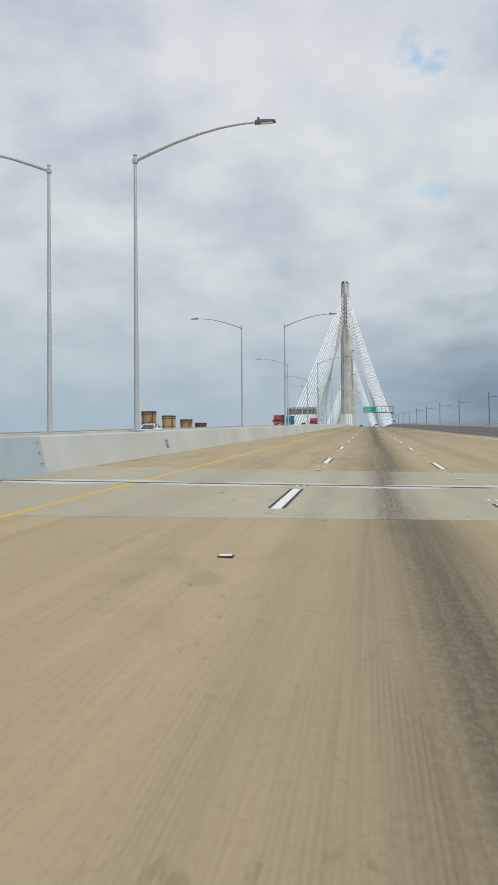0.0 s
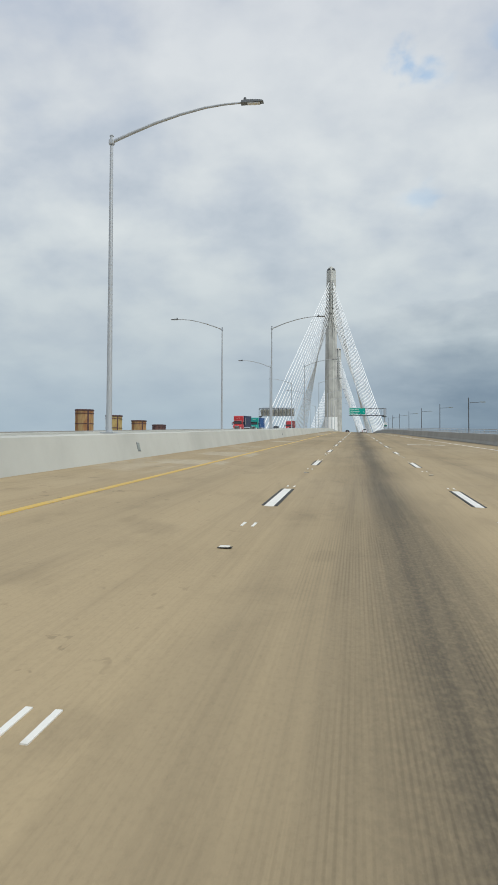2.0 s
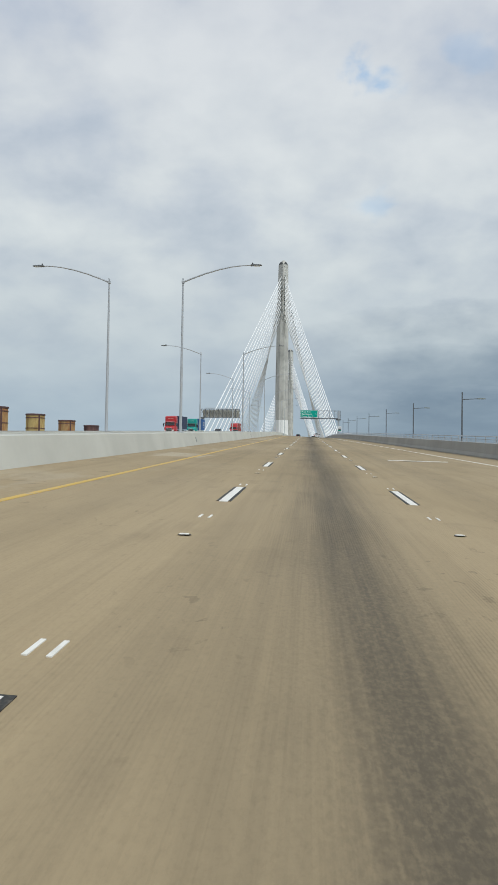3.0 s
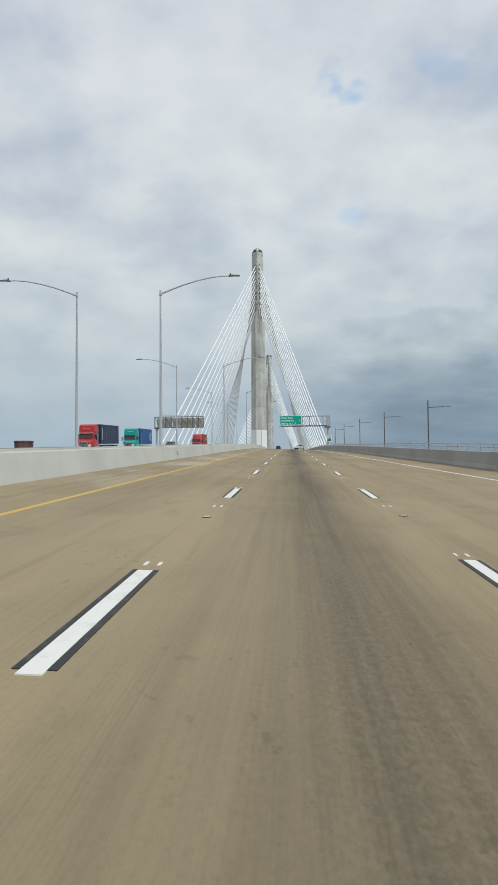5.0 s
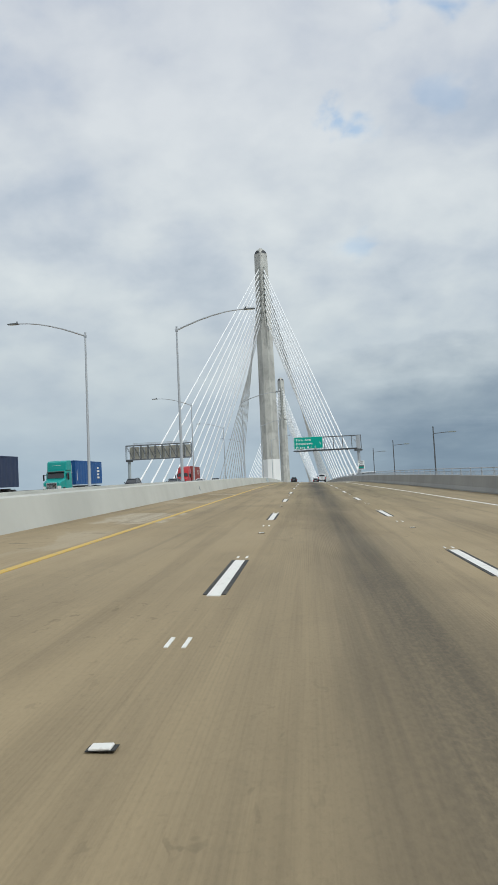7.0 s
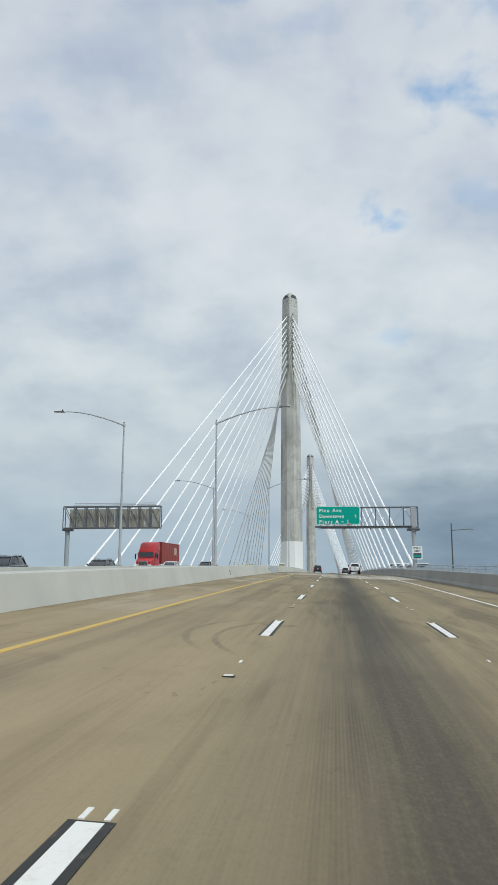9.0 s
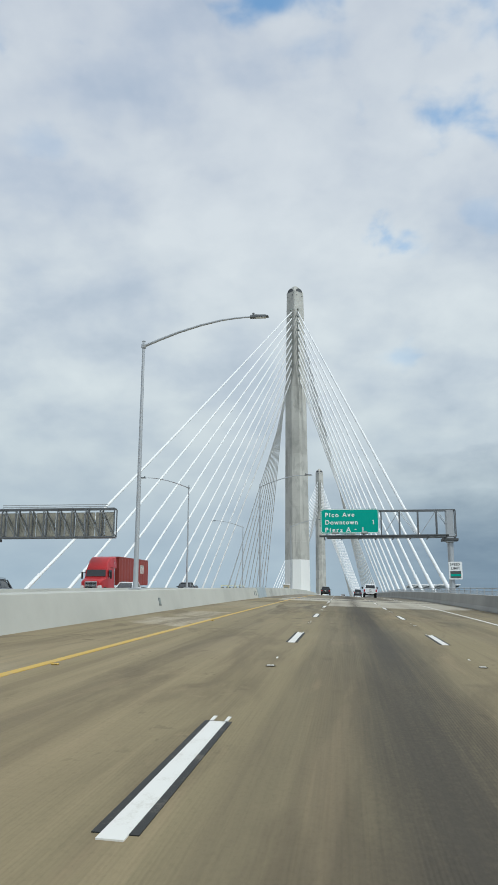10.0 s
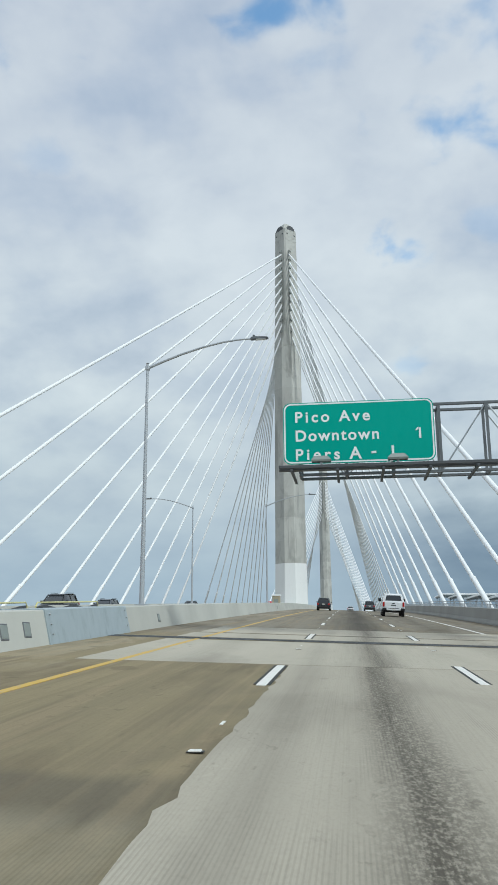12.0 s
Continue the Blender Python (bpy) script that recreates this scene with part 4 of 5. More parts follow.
# catwalk and sign lights below the panel
for y in (GY - 1.15, GY - 0.75):
    part("catwalk_rail", boxed(-2.6, 10.0, y - 0.05, y + 0.05, 22.71, 22.83, bevel=0.01), DARK_STEEL, gantry)
part("catwalk_grate", boxed(-2.6, 10.0, GY - 1.1, GY - 0.8, 22.65, 22.70), DARK_STEEL, gantry)
for i in range(8):
    x = -2.1 + 1.7 * i
    bm = bmesh.new()
    box(bm, x - 0.05, x + 0.05, GY - 1.35, GY + 1.3, 22.55, 22.65, bevel=0.01)
    part("bracket", bm, DARK_STEEL, gantry)
sign = thing("direction_sign", pose(-2.5, GY, 23.11), "large green highway sign with white lettering and border", "road sign")
part("panel", prism(bmesh.new(), rounded(5.85, 2.48, 0.28), 1, 0.0, 0.06), SIGN_GREEN, sign)
bm = bmesh.new()
outer = [bm.verts.new((x, -0.006, z)) for x, z in [(0.03 + a * 5.79 / 5.85, 0.03 + b * 2.42 / 2.48) for a, b in rounded(5.85, 2.48, 0.28)]]
inner = [bm.verts.new((x, -0.006, z)) for x, z in [(0.09 + a * 5.67 / 5.85, 0.09 + b * 2.30 / 2.48) for a, b in rounded(5.85, 2.48, 0.22)]]
for i in range(len(outer)):
    j = (i + 1) % len(outer)
    bm.faces.new((outer[i], outer[j], inner[j], inner[i]))
part("border", bm, SIGN_WHITE, sign, "white border line")
lettering("Pico Ave", 0.62, SIGN_WHITE, sign, 0.45, -0.008, 1.68, 1.34)
lettering("Downtown", 0.62, SIGN_WHITE, sign, 0.45, -0.008, 0.92, 1.20)
lettering("Piers", 0.62, SIGN_WHITE, sign, 0.45, -0.008, 0.16, 1.42)
lettering("A", 0.66, SIGN_WHITE, sign, 2.58, -0.008, 0.16)
lettering("-", 0.66, SIGN_WHITE, sign, 3.40, -0.008, 0.24)
lettering("J", 0.66, SIGN_WHITE, sign, 4.15, -0.008, 0.16)
part("numeral_flag", loft(bmesh.new(), [[(5.13, -0.012, 1.19), (5.15, -0.012, 1.27), (5.24, -0.012, 1.335), (5.24, -0.012, 1.24)], [(5.13, -0.004, 1.19), (5.15, -0.004, 1.27), (5.24, -0.004, 1.335), (5.24, -0.004, 1.24)]]), SIGN_WHITE, sign)
lettering("1", 0.58, SIGN_WHITE, sign, 5.15, -0.008, 0.90)
for i in range(5):
    part("stiffener", boxed(0.4 + 1.25 * i, 0.5 + 1.25 * i, 0.06, 0.40, 0.1, 2.4), STEEL, sign)
for x in (-1.0, 1.85):
    lamp = thing("sign_light", pose(x, GY - 1.0, 22.76), "pale grey floodlight below the green sign", "sign light", "sign lights")
    part("housing", loft(bmesh.new(), [[(-0.36, -0.14, 0.2), (0.36, -0.14, 0.2), (0.36, 0.14, 0.2), (-0.36, 0.14, 0.2)],
                                      [(-0.38, -0.16, 0.27), (0.38, -0.16, 0.27), (0.38, 0.16, 0.27), (-0.38, 0.16, 0.27)],
                                      [(-0.24, -0.1, 0.42), (0.24, -0.1, 0.42), (0.24, 0.1, 0.42), (-0.24, 0.1, 0.42)]]), SIGN_BACK, lamp)
    part("bracket", boxed(-0.04, 0.04, -0.04, 0.04, -0.02, 0.22), STEEL, lamp)

# speed sign on the gantry's post
sp = thing("speed_sign", pose(10.02, GY + 0.42, 18.55), "white speed limit sign with dark green display on post", "road sign")
part("panel", prism(bmesh.new(), rounded(1.3, 1.72, 0.08), 1, 0.0, 0.05), SIGN_WHITE, sp)
part("display", boxed(0.14, 1.16, -0.03, 0.0, 0.14, 0.82, bevel=0.01), DARK_STEEL, sp, "dark display window")
part("green_band", boxed(0.18, 1.12, -0.036, -0.03, 0.30, 0.52), SIGN_GREEN, sp)
lettering("SPEED", 0.33, DARK_STEEL, sp, 0.12, -0.008, 1.36, 1.12)
lettering("LIMIT", 0.33, DARK_STEEL, sp, 0.22, -0.008, 0.98, 1.12)
part("mounting", boxed(0.2, 1.1, 0.05, 0.16, 0.7, 0.82), STEEL, sp)

# message board over the opposite lanes, seen from behind
CY = 347.0
mb = thing("message_board", Matrix(), "grey steel message board frame seen from behind", "message board")
truss(mb, -35.45, -22.5, 22.45, 25.25, CY - 0.55, CY + 0.35, 9, 0.07, zigzag=False, brace=TRUSS)
part("post", tubed([(-34.95, CY, west_surf(-34.9, CY) - 0.8), (-34.95, CY, 22.4)], 0.3, 16), PLATE, mb, smooth=True)
part("saddle", boxed(-35.5, -34.3, CY - 0.6, CY + 0.5, 22.1, 22.38, bevel=0.03), DARK_STEEL, mb)
for i in range(6):
    x0 = -34.9 + 2.04 * i
    bd = part("board", boxed(x0, x0 + 1.95, CY + 0.42, CY + 0.62, 22.62, 25.0, bevel=0.03), BOARD_BACK, mb)
    part("rib", boxed(x0 + 0.9, x0 + 1.05, CY + 0.36, CY + 0.42, 22.7, 24.9), STEEL, bd)
for z in (25.42, 25.62):
    part("handrail", boxed(-34.0, -23.2, CY - 0.52, CY - 0.44, z, z + 0.07), STEEL, mb)
for i in range(7):
    part("rail_post", boxed(-34.0 + 1.8 * i - 0.03, -34.0 + 1.8 * i + 0.03, CY - 0.5, CY - 0.44, 25.3, 25.42), STEEL, mb)


# ---- things on the median barrier ----
for y in (30.4, 85.2, 140.6, 194.0, 247.6, 303.6, 338.7, 340.0, 353.4, 408.5):
    w, h = (0.42, 0.38) if 338 < y < 343 else (0.36, 0.32)
    pl = thing("access_cover", pose(drift(y) - 7.557, y - 0.2, surf(-7.6, y) + 0.22, 0, -13.7, 0), "small grey metal cover set in barrier face", "access cover", "barrier covers")
    part("frame", boxed(-0.05, 0.012, -w / 2, w / 2, 0.0, h, bevel=0.006), TRUSS, pl)
    part("lid", boxed(-0.05, 0.022, -w / 2 + 0.035, w / 2 - 0.035, 0.035, h - 0.035, bevel=0.008), SIGN_BACK, pl)
for y0, y1 in ((342.6, 346.4), (347.2, 353.8), (338.2, 342.0)):
    zb = rise(y0) + 0.2
    sc = thing("mesh_screen", pose(drift(y0) - 10.4, y0, zb), "dark mesh screen in pale yellow tube frame", "safety screen", "median screens")
    sl = (rise(y1) - rise(y0)) / (y1 - y0)
    L = y1 - y0
    part("frame", tubed([(0, 0, 0), (0, 0, 1.05), (0, 0.12, 1.17), (0, L - 0.12, 1.17 + sl * L), (0, L, 1.05 + sl * L), (0, L, sl * L)], 0.028, 8), YELLOW_FRAME, sc, "pale yellow tube frame")
    bm = bmesh.new()
    for i in range(int(L / 0.12)):
        yy = 0.06 + 0.12 * i
        box(bm, -0.006, 0.006, yy, yy + 0.1, 0.05 + sl * yy, 1.03 + sl * yy + 0.05 * math.sin(yy * 2.2))
    part("netting", bm, DARK_STEEL, sc, "dark hanging netting")
hut = thing("signal_cabinet", pose(-16.4, 492.0, rise(492) + 0.2), "small buff cabinet with white cap beside tower base", "cabinet")
part("body", boxed(-0.8, 0.8, -0.8, 0.8, 0.0, 2.9, bevel=0.05), BUFF, hut)
part("cap", boxed(-0.95, 0.95, -0.95, 0.95, 2.9, 3.2, bevel=0.06), TOWER_WHITE, hut)
part("door", boxed(-0.45, 0.45, -0.83, -0.8, 0.4, 2.3, bevel=0.01), SIGN_BACK, hut)

# ---- railing and lamps of the cycle path ----
rail = thing("path_railing", Matrix(), "pale grey steel railing along the cycle path", "railing")
ry = [0.0 + 3.05 * i for i in range(180)]
rx = lambda y: drift(y) + edge_right(y) + 1.05
rz = lambda y: surf(8, y) + 0.12
for h, r in ((1.30, 0.04), (1.10, 0.02), (0.2, 0.02)):
    part("rail_bar", tubed([(rx(y), y, rz(y) + h) for y in ry], r, 6), STEEL, rail)
post_mesh = None
for y in ry:
    if post_mesh is None:
        bm = boxed(-0.03, 0.03, -0.045, 0.045, 0.0, 1.28, bevel=0.008)
        ob = part("post", bm, STEEL, rail)
        post_mesh = ob.data
    else:
        ob = new("post", post_mesh)
        ob.parent = rail
    ob.location = (rx(y), y, rz(y))
bm = bmesh.new()
for i in range(len(ry) - 1):
    for k in range(1, 12):
        y = ry[i] + 3.05 * k / 12
        box(bm, rx(y) - 0.008, rx(y) + 0.008, y - 0.012, y + 0.012, rz(y) + 0.2, rz(y) + 1.1)
tagged(part("baluster", bm, STEEL, rail), kind="stuff")


def path_lamp(m):
    t = thing("path_lamp", m, "slim grey path lamp with short straight arm", "path lamp", "path lamps")
    part("base_plate", boxed(-0.16, 0.16, -0.16, 0.16, 0, 0.04, bevel=0.01), STEEL, t)
    part("pole", tubed([(0, 0, 0.04), (0, 0, 5.05)], [0.065, 0.05], 10), DARK_STEEL, t, smooth=True)
    part("arm", tubed([(0, 0, 4.42), (1.35, 0, 4.5)], 0.03, 8), DARK_STEEL, t)
    hd = prism(bmesh.new(), [(1.3, 4.46), (1.34, 4.56), (1.85, 4.55), (2.0, 4.49), (1.95, 4.45)], 1, -0.11, 0.11)
    part("lamp_head", hd, SIGN_BACK, t)
    return t


def lamp_place(y):
    return pose(drift(y) + edge_right(y) + 1.8, y, rz(y))


lamp0 = path_lamp(lamp_place(18.5))
for k in range(1, 12):
    copy_thing(lamp0, lamp_place(18.5 + 27.25 * k))


# ---- rusty stacks of the power station ----
def chimney(x, y, top, mat, band, label):
    t = thing("chimney_stack", pose(x, y, -43.4), label, "chimney stack", "power station stacks")
    H = top + 43.4
    r = 2.75
    part("shaft", tubed([(0, 0, 0), (0, 0, H - 0.25)], r, 32), mat, t, smooth=True)
    for z in (H - 1.3, H - 4.4, H - 8.0, H - 14.0):
        part("band", tubed([(0, 0, z), (0, 0, z + 0.22)], r + 0.12, 32), band, t, "dark riveted hoop")
    part("rim", tubed([(0, 0, H - 0.45), (0, 0, H)], r + 0.16, 32), band, t, "dark top rim")
    part("ladder", boxed(r * 0.7 - 0.2, r * 0.7 + 0.2, -r * 0.78 - 0.1, -r * 0.7, H - 20, H - 0.3), band, t)
    return t


chimney(-81.8, 289.0, 21.0, STACK_TAN, STACK_DARK, "tan rusted steel chimney stack with dark hoops")
chimney(-81.3, 317.0, 21.0, STACK_YELLOW, STACK_DARK, "ochre yellow steel chimney stack with thin dark hoops")
chimney(-81.0, 347.0, 21.0, STACK_TAN, STACK_DARK, "tan rusted steel chimney stack with heavy rim")
chimney(-80.6, 376.0, 20.9, STACK_DARK, STACK_DARK, "dark red-brown rusted steel chimney stack")


# ---- vehicles ----
def ring(y, w, z0, z1, r=0.12, wt=None):
    """A rounded section across a vehicle."""
    wt = w if wt is None else wt
    return [(-w, y, z0 + r), (-wt, y, z1 - r), (-wt + r, y, z1), (wt - r, y, z1), (wt, y, z1 - r), (w, y, z0 + r), (w - r, y, z0), (-w + r, y, z0)]


def wheel(parent, x, y, r, w):
    """Tyre and rim on the outside of x."""
    s = 1 if x > 0 else -1
    xs = [x - s * w, x - s * w * 0.9, x - s * w * 0.1, x]
    ty = part("wheel", tubed([(q, y, r) for q in xs], [r * 0.93, r, r, r * 0.93], 18), RUBBER, parent, "black tyre")
    part("rim", tubed([(x - s * 0.03, y, r), (x + s * 0.012, y, r)], [r * 0.64, r * 0.6], 14), CHROME, ty, "bright metal rim")


def bars(parent, x, y, z, w, h, mat, name="plate_bars"):
    part(name, boxed(x - w / 2, x + w / 2, y - 0.004, y, z, z + h), mat, parent)


def suv(m, paint, label, group="traffic", low=False):
    """Car facing +y, 4.6 m long."""
    t = thing("car", m, label, "car", group)
    h = 1.45 if low else 1.70
    b = 0.92 if low else 1.05
    body = [ring(-2.28, 0.80, 0.42, b - 0.12), ring(-2.2, 0.88, 0.30, b), ring(-1.5, 0.93, 0.24, b + 0.02), ring(0.9, 0.93, 0.24, b - 0.02), ring(1.6, 0.91, 0.26, b - 0.12), ring(2.15, 0.84, 0.3, b - 0.22), ring(2.3, 0.72, 0.4, b - 0.32)]
    part("body", loft(bmesh.new(), body), paint, t, smooth=True)
    cab = [ring(-2.05, 0.78, b - 0.06, b + 0.02, 0.03), ring(-1.72, 0.80, b - 0.06, h - 0.1, 0.08, 0.62), ring(-1.4, 0.82, b - 0.06, h - 0.03, 0.08, 0.64), ring(0.1, 0.82, b - 0.06, h - 0.04, 0.08, 0.64), ring(0.5, 0.81, b - 0.06, h - 0.12, 0.08, 0.62), ring(1.25, 0.76, b - 0.1, b - 0.02, 0.03)]
    part("greenhouse", loft(bmesh.new(), cab), GLASS_DARK, t, "dark glazed cabin", smooth=True)
    part("roof", loft(bmesh.new(), [ring(-1.8, 0.58, h - 0.10, h - 0.05, 0.02), ring(-1.4, 0.63, h - 0.06, h, 0.02), ring(0.0, 0.63, h - 0.06, h, 0.02), ring(0.5, 0.58, h - 0.12, h - 0.06, 0.02)]), paint, t, smooth=True)
    for s in (-1, 1):
        for ya, yb, za, zb in ((-2.0, -1.7, b, h - 0.06), (-0.62, -0.6, b, h - 0.03), (1.22, 0.42, b - 0.04, h - 0.08)):
            part("pillar", tubed([(s * 0.80, ya, za), (s * 0.63, yb, zb)], 0.045, 6), paint, t)
        lm = loft(bmesh.new(), [ring(-2.3, 0.13, b - 0.28, b - 0.06, 0.03), ring(-2.05, 0.14, b - 0.28, b - 0.04, 0.03)])
        ob = part("tail_light", lm, LAMP_RED, t, "red tail light")
        ob.location.x = s * 0.74
        hl = loft(bmesh.new(), [ring(2.1, 0.15, b - 0.42, b - 0.27, 0.03), ring(2.27, 0.12, b - 0.42, b - 0.3, 0.03)])
        ob = part("headlight", hl, LAMP_CLEAR, t, "clear headlight")
        ob.location.x = s * 0.62
        part("mirror", boxed(min(s * 0.9, s * 1.08), max(s * 0.9, s * 1.08), 0.72, 0.86, b + 0.02, b + 0.16, bevel=0.03), paint, t)
        for y in (-1.42, 1.38):
            wheel(t, s * 0.93, y, 0.34, 0.22)
        part("roof_rail", boxed(min(s * 0.6, s * 0.63), max(s * 0.6, s * 0.63), -1.5, 0.0, h + 0.03, h + 0.07), DARK_STEEL, t)
    part("rear_bumper", boxed(-0.82, 0.82, -2.36, -2.1, 0.34, 0.56, bevel=0.05), RUBBER, t)
    part("grille", boxed(-0.45, 0.45, 2.2, 2.32, 0.42, 0.66, bevel=0.03), RUBBER, t)
    bars(t, 0, -2.32, b - 0.26, 0.34, 0.14, LANE_WHITE)
    return t


def pickup(m):
    t = thing("pickup_truck", m, "white pickup truck with white bed canopy and dark rear window", "pickup truck", "traffic")
    body = [ring(-2.9, 0.96, 0.62, 1.22, 0.06), ring(-2.85, 1.0, 0.55, 1.26, 0.06), ring(-0.9, 1.01, 0.5, 1.26, 0.06), ring(1.1, 1.01, 0.5, 1.24, 0.08), ring(2.6, 0.98, 0.55, 1.16, 0.1), ring(2.9, 0.9, 0.6, 1.06, 0.1)]
    part("body", loft(bmesh.new(), body), PAINT_WHITE, t, smooth=True)
    part("canopy", loft(bmesh.new(), [ring(-2.86, 0.95, 1.24, 1.30, 0.02), ring(-2.72, 0.94, 1.24, 1.84, 0.08, 0.78), ring(-2.5, 0.94, 1.24, 1.9, 0.08, 0.78), ring(-0.95, 0.94, 1.24, 1.92, 0.08, 0.78)]), PAINT_WHITE, t, "white bed canopy", smooth=True)
    part("cab", loft(bmesh.new(), [ring(-0.9, 0.92, 1.2, 1.93, 0.08, 0.76), ring(0.5, 0.92, 1.2, 1.93, 0.08, 0.76), ring(1.35, 0.88, 1.16, 1.3, 0.04, 0.8)]), GLASS_DARK, t, "dark glazed cab", smooth=True)
    part("cab_roof", loft(bmesh.new(), [ring(-0.95, 0.77, 1.88, 1.95, 0.03), ring(0.5, 0.77, 1.88, 1.95, 0.03), ring(0.72, 0.72, 1.82, 1.88, 0.03)]), PAINT_WHITE, t, smooth=True)
    bm = bmesh.new()
    loft(bm, [[(-0.72, -2.872, 1.34), (0.72, -2.872, 1.34), (0.60, -2.76, 1.78), (-0.60, -2.76, 1.78)], [(-0.72, -2.8, 1.34), (0.72, -2.8, 1.34), (0.60, -2.7, 1.78), (-0.60, -2.7, 1.78)]])
    part("rear_window", bm, GLASS_DARK, t, "dark tinted rear window")
    tg = part("tailgate", boxed(-0.76, 0.76, -2.93, -2.86, 0.72, 1.22, bevel=0.02), PAINT_WHITE, t)
    part("tailgate_handle", boxed(-0.12, 0.12, -2.95, -2.92, 1.08, 1.15, bevel=0.01), RUBBER, tg)
    part("badge", boxed(-0.22, 0.22, -2.94, -2.93, 0.9, 0.98), DARK_STEEL, tg)
    part("rear_bumper", boxed(-0.62, 0.62, -3.08, -2.85, 0.52, 0.70, bevel=0.04), PAINT_WHITE, t, "white rear bumper")
    for s in (-1, 1):
        part("bumper_corner", boxed(min(s * 0.62, s * 0.99), max(s * 0.62, s * 0.99), -3.07, -2.82, 0.5, 0.71, bevel=0.05), RUBBER, t, "black bumper corner")
    part("tow_bar", boxed(-0.14, 0.14, -3.16, -2.9, 0.38, 0.50, bevel=0.02), RUBBER, t)
    part("step_pad", boxed(-0.5, 0.5, -3.09, -3.0, 0.68, 0.715), RUBBER, t)
    bars(t, 0, -3.09, 0.52, 0.34, 0.15, LANE_WHITE)
    part("undercarriage", boxed(-0.7, 0.7, -2.7, 2.4, 0.34, 0.56, bevel=0.05), RUBBER, t)
    for s in (-1, 1):
        ob = part("tail_light", boxed(-0.09, 0.09, -2.94, -2.78, 0.82, 1.22, bevel=0.03), LAMP_RED, t, "tall red tail light")
        ob.location.x = s * 0.88
        part("mirror", boxed(min(s * 1.0, s * 1.25), max(s * 1.0, s * 1.25), 0.9, 1.05, 1.25, 1.55, bevel=0.04), RUBBER, t)
        for y in (-1.85, 1.85):
            wheel(t, s * 1.0, y, 0.41, 0.28)
    return t


def corrugated(w, l, h, step=0.28):
    """A container with folded side and end walls, standing on z = 0."""
    def fold(a, b, axis_len, depth):
        n = int(axis_len / step)
        return [(i / n, depth if (i % 4) in (1, 2) else 0.0) for i in range(n + 1)]
    ring_pts = []
    for f, d in fold(0, 1, l, 0.036):
        ring_pts.append((-w + d, l * f))
    for f, d in fold(0, 1, 2 * w, 0.036):
        ring_pts.append((-w + 2 * w * f, l - d))
    for f, d in fold(0, 1, l, 0.036):
        ring_pts.append((w - d, l - l * f))
    for f, d in fold(0, 1, 2 * w, 0.036):
        ring_pts.append((w - 2 * w * f, d))
    clean = [p for i, p in enumerate(ring_pts) if p != ring_pts[i - 1]]
    return loft(bmesh.new(), [[(x, y, 0.12) for x, y in clean], [(x, y, h - 0.1) for x, y in clean]])


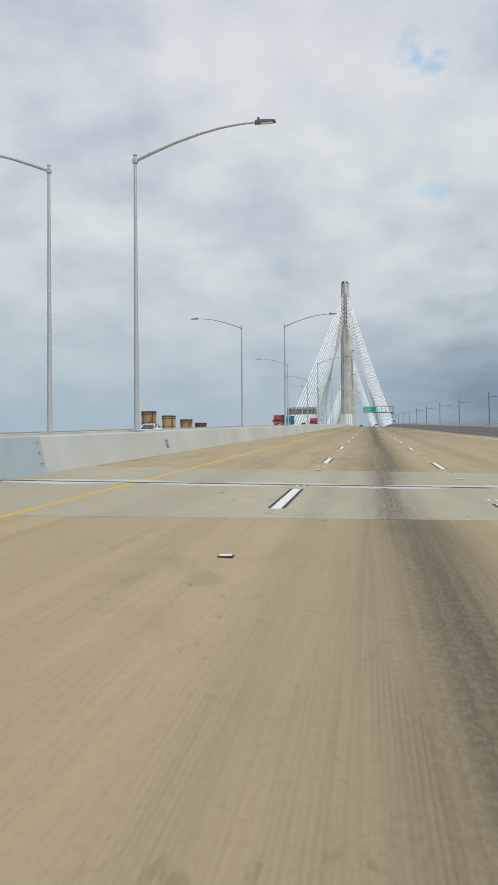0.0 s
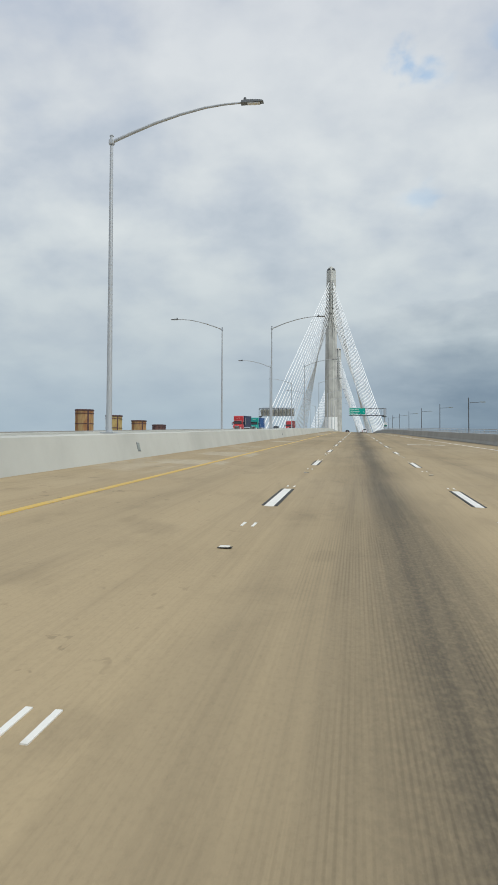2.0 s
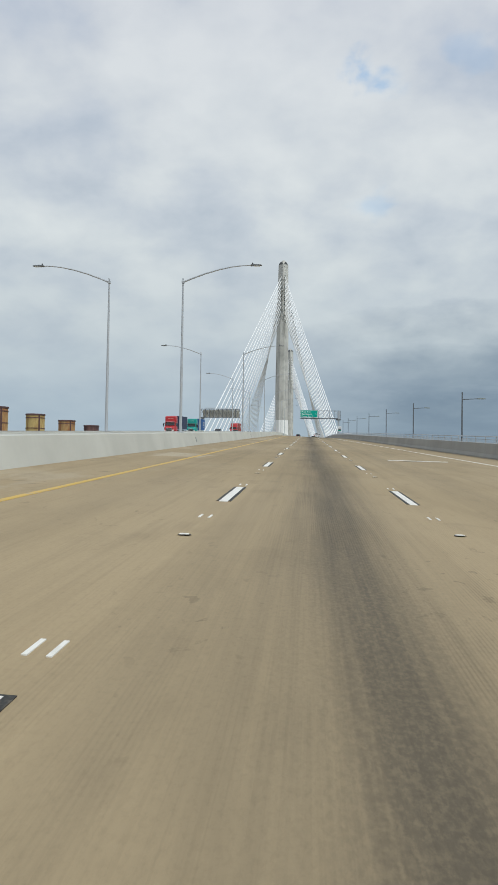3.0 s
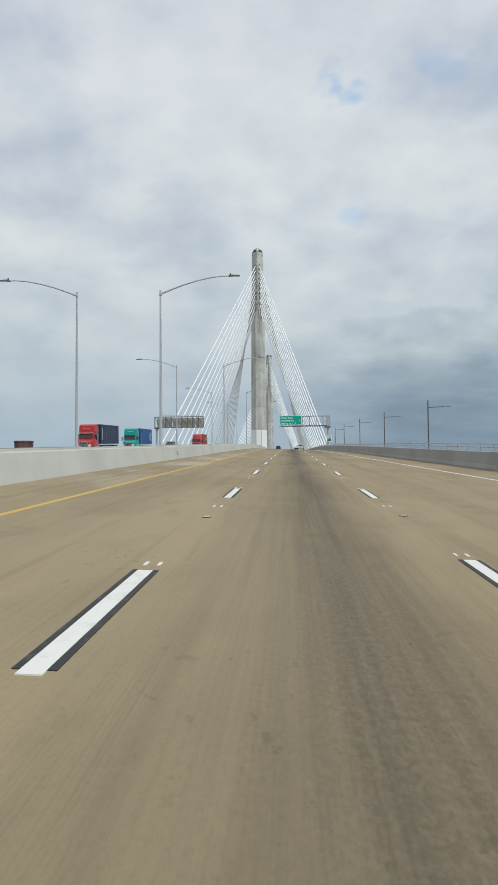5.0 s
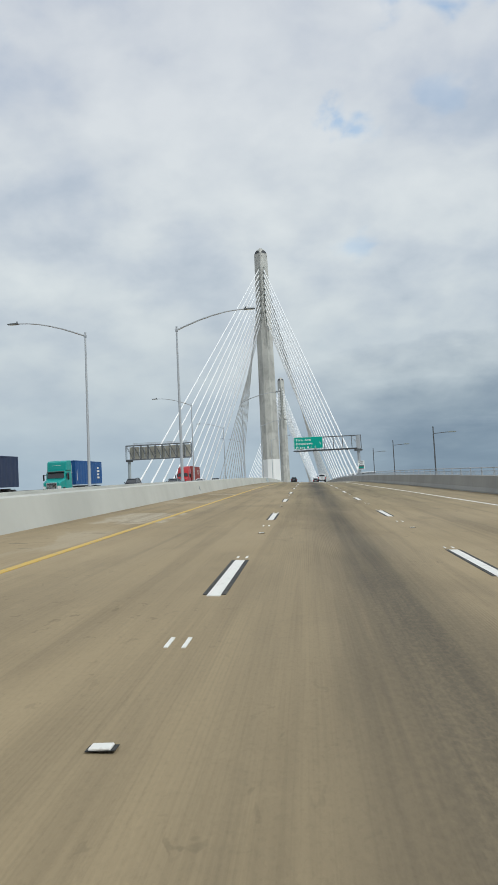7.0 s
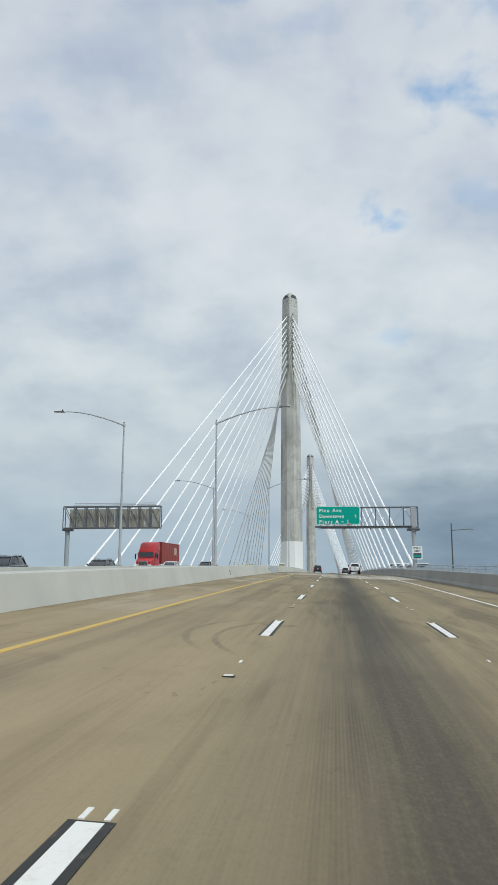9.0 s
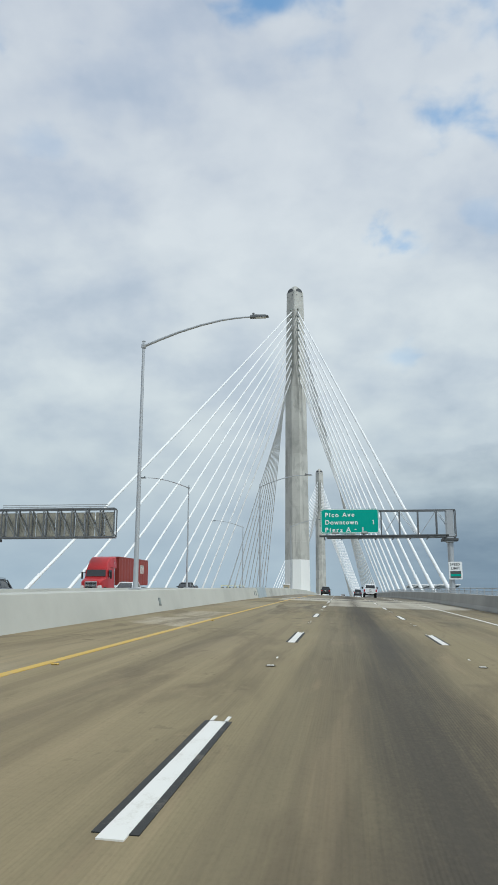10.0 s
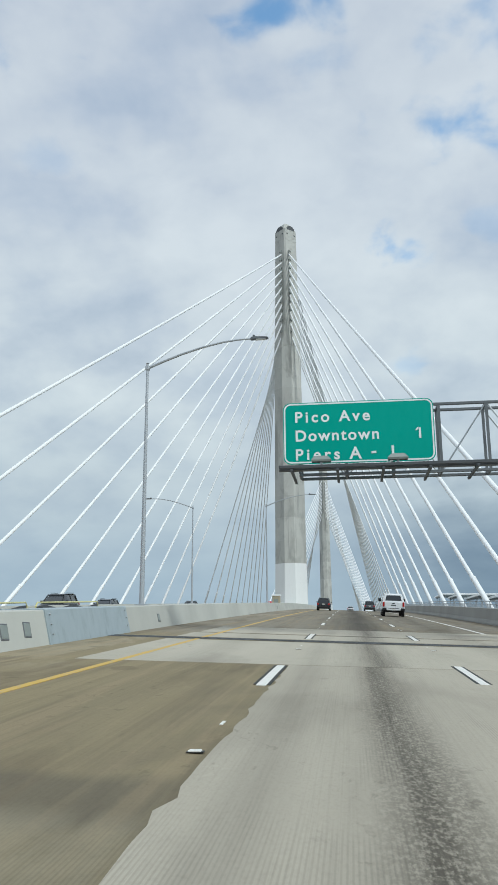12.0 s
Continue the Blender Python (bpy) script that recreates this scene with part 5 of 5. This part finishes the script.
def lorry(m, cab_paint, box_paint, label, marks=(), visor=None, sleek=False):
    """Articulated lorry, its nose at -y; the box behind."""
    t = thing("container_lorry", m, label, "lorry", "traffic")
    tr = part("cab", loft(bmesh.new(), [ring(1.55, 1.10, 1.0, 2.1, 0.1), ring(1.75, 1.2, 0.75, 2.75, 0.12, 1.08), ring(2.1, 1.22, 0.7, 2.95, 0.12, 1.1), ring(3.9, 1.22, 0.7, 3.0, 0.12, 1.15)]), cab_paint, t, smooth=True)
    part("hood", loft(bmesh.new(), [ring(0.0, 0.9, 0.75, 1.55, 0.18), ring(0.18, 1.0, 0.7, 1.68, 0.16), ring(1.0, 1.08, 0.75, 1.85, 0.14), ring(1.8, 1.12, 0.8, 2.02, 0.12)]), cab_paint, t, smooth=True)
    part("roof_fairing", loft(bmesh.new(), [ring(1.78, 1.02, 2.72, 2.8, 0.03), ring(2.2, 1.1, 2.75, 3.35, 0.12, 1.0), ring(2.8, 1.17, 2.8, 3.85, 0.14, 1.06), ring(3.4, 1.2, 2.8, 4.0, 0.14, 1.1), ring(4.6, 1.2, 2.8, 4.08, 0.12, 1.12)] if sleek
                              else [ring(2.02, 1.08, 2.86, 3.1, 0.05), ring(2.12, 1.15, 2.85, 3.86, 0.06, 1.1), ring(2.4, 1.19, 2.85, 4.02, 0.08, 1.14), ring(3.9, 1.2, 2.85, 4.1, 0.08, 1.16)]), cab_paint, t, smooth=True)
    part("windscreen", loft(bmesh.new(), [[(-1.0, 1.50, 2.06), (1.0, 1.50, 2.06), (0.93, 1.71, 2.70), (-0.93, 1.71, 2.70)], [(-1.0, 1.75, 2.06), (1.0, 1.75, 2.06), (0.93, 1.95, 2.70), (-0.93, 1.95, 2.70)]]), GLASS_DARK, t, "dark windscreen")
    part("grille_frame", boxed(-0.62, 0.62, -0.035, 0.08, 0.74, 1.56, bevel=0.05), CHROME, t, "bright grille surround")
    gr = part("grille", boxed(-0.55, 0.55, -0.05, 0.06, 0.8, 1.5, bevel=0.04), RUBBER, t)
    for i in range(5):
        part("grille_bar", boxed(-0.5, 0.5, -0.07, -0.05, 0.86 + 0.13 * i, 0.9 + 0.13 * i), CHROME, gr)
    part("front_bumper", loft(bmesh.new(), [ring(-0.18, 0.95, 0.4, 0.72, 0.06), ring(0.05, 1.18, 0.38, 0.78, 0.06), ring(0.5, 1.2, 0.4, 0.78, 0.06)]), CHROME if visor else cab_paint, t)
    if visor:
        part("roof_mark", boxed(-0.5, 0.5, 2.07, 2.3, 3.4, 3.52), LANE_WHITE, t)
    if visor:
        part("sun_visor", boxed(-1.0, 1.0, 1.48, 1.8, 2.72, 2.84, bevel=0.02), visor, t)
    for s in (-1, 1):
        part("side_window", boxed(min(s * 1.17, s * 1.235), max(s * 1.17, s * 1.235), 2.0, 2.8, 2.0, 2.65, bevel=0.02), GLASS_DARK, t)
        ob = part("headlight", loft(bmesh.new(), [ring(-0.02, 0.16, 0.85, 1.15, 0.05), ring(0.3, 0.18, 0.82, 1.2, 0.05)]), LAMP_CLEAR, t, "clear headlight")
        ob.location.x = s * 0.84
        mi = part("mirror", boxed(min(s * 1.38, s * 1.55), max(s * 1.38, s * 1.55), 1.7, 1.82, 1.8, 2.5, bevel=0.03), RUBBER, t)
        part("mirror_arm", boxed(min(s * 1.15, s * 1.4), max(s * 1.15, s * 1.4), 1.74, 1.78, 2.42, 2.47), RUBBER, mi)
        part("fuel_tank", tubed([(s * 0.95, 2.6, 0.75), (s * 0.95, 4.2, 0.75)], 0.3, 14), CHROME, t)
        part("exhaust", tubed([(s * 1.12, 4.05, 0.9), (s * 1.12, 4.05, 3.7)], 0.07, 8), CHROME, t)
        for y, w in ((1.05, 0.3), (4.9, 0.55), (6.2, 0.55), (15.3, 0.55), (16.6, 0.55)):
            wheel(t, s * 1.22, y, 0.5, w)
    part("chassis", boxed(-0.5, 0.5, 1.0, 17.4, 0.75, 1.1, bevel=0.03), DARK_STEEL, t)
    bx = part("container", corrugated(1.22, 12.2, 2.9), box_paint, t)
    bx.location = (0, 5.4, 1.2)
    for z in (1.22, 3.98):
        for s in (-1, 1):
            part("side_rail", boxed(min(s * 1.16, s * 1.225), max(s * 1.16, s * 1.225), 5.4, 17.6, z, z + 0.14, bevel=0.01), box_paint, bx).matrix_parent_inverse = Matrix.Translation((0, -5.4, -1.2))
        for y in (5.38, 17.5):
            part("end_rail", boxed(-1.22, 1.22, y, y + 0.12, z, z + 0.14, bevel=0.01), box_paint, bx).matrix_parent_inverse = Matrix.Translation((0, -5.4, -1.2))
    part("container_roof", boxed(-1.2, 1.2, 5.45, 17.55, 4.0, 4.06), box_paint, bx).matrix_parent_inverse = Matrix.Translation((0, -5.4, -1.2))
    for y, z, w, h, mat in marks:
        part("side_mark", boxed(1.222, 1.228, y, y + w, z, z + h), mat, bx).matrix_parent_inverse = Matrix.Translation((0, -5.4, -1.2))
    return t


def slope(y):
    return math.degrees(math.atan((rise(y + 1) - rise(y - 1)) / 2))


def on_east(u, y):
    return pose(drift(y) + u, y, surf(u, y) + 0.012, slope(y), math.degrees(FALL), 0)


def on_west(u, y, turned=False):
    return pose(drift(y) + u, y, west_surf(u, y) + 0.012, *((-slope(y), 0, 180) if turned else (slope(y), 0, 0)))


pickup(on_east(4.1, 399.0) @ Matrix.Diagonal((1.02, 1.0, 1.07, 1.0)))
suv(on_east(-3.35, 434.0), PAINT_BLACK, "black sport utility car driving in the inner lane")
suv(on_east(3.6, 462.0), PAINT_GREY, "dark grey sport utility car ahead of the pickup")
suv(on_east(0.6, 560.0), PAINT_WHITE, "white car far ahead near the crest", low=True)

bar_marks = tuple((15.2, 1.9 + 0.42 * i, 1.1 - 0.25 * (i % 2), 0.24, LANE_WHITE) for i in range(4)) + ((6.0, 1.7, 0.12, 1.4, LANE_WHITE),)
lorry(on_west(-29.0, 281.0), PAINT_TEAL, BOX_BLUE, "teal lorry pulling a bright blue shipping container", bar_marks, DARK_STEEL)
lorry(on_west(-29.0, 250.0), PAINT_RED, BOX_NAVY, "red lorry pulling a navy blue shipping container", ((6.3, 1.8, 0.15, 1.8, LANE_WHITE),), CHROME)
lorry(on_west(-24.4, 346.5), PAINT_RED, BOX_RUST, "red lorry pulling an oxide red shipping container", tuple((14.0 + 0.42 * i, 2.5, 0.22, 0.9, LANE_WHITE) for i in range(4)) + ((13.95, 3.3, 1.5, 0.16, LANE_WHITE),), sleek=True)
lorry(on_west(-28.0, 610.0), PAINT_RED, BOX_RUST, "red lorry with red container far down the opposite lanes", sleek=True)
suv(on_west(-21.4, 379.0, True), PAINT_BLACK, "black sport utility car in the opposite lanes")
suv(on_west(-24.8, 402.0, True), PAINT_GREY, "grey car in the opposite lanes", low=True)
suv(on_west(-24.8, 447.0, True), PAINT_BLACK, "dark car far along the opposite lanes", low=True)
suv(on_west(-20.9, 347.0, True), PAINT_WHITE, "white car beside the red lorry", low=True)
suv(on_west(-24.8, 304.0, True), PAINT_GREY, "dark grey car in the opposite middle lane")
suv(on_west(-21.0, 316.0, True), PAINT_GREY, "grey car in the opposite inner lane", low=True)
suv(on_west(-24.6, 88.0, True), PAINT_WHITE, "white car on the opposite carriageway", low=True)


# ---- shaded overlook on the cycle path by the tower ----
for k, (y, lift) in enumerate(((404.0, 1.95), (420.0, 2.05), (437.0, 2.3), (455.0, 2.6))):
    x, zb = drift(y) + 14.6, surf(8, y) - 0.1
    can = thing("shade_canopy", pose(x, y, zb), "pale flat steel shade canopy on slim grey posts", "canopy", "overlook canopies")
    part("roof", boxed(0.0, 3.4, -6.2, 6.2, lift - 0.10, lift + 0.12, bevel=0.03), CABLE, can)
    for dx in (0.3, 3.1):
        part("beam", boxed(dx - 0.06, dx + 0.06, -6.0, 6.0, lift - 0.3, lift - 0.10, bevel=0.01), TRUSS, can)
        for dy in (-5.4, -1.8, 1.8, 5.4):
            part("post", boxed(dx - 0.035, dx + 0.035, dy - 0.035, dy + 0.035, 0.0, lift - 0.3, bevel=0.01), STEEL, can)
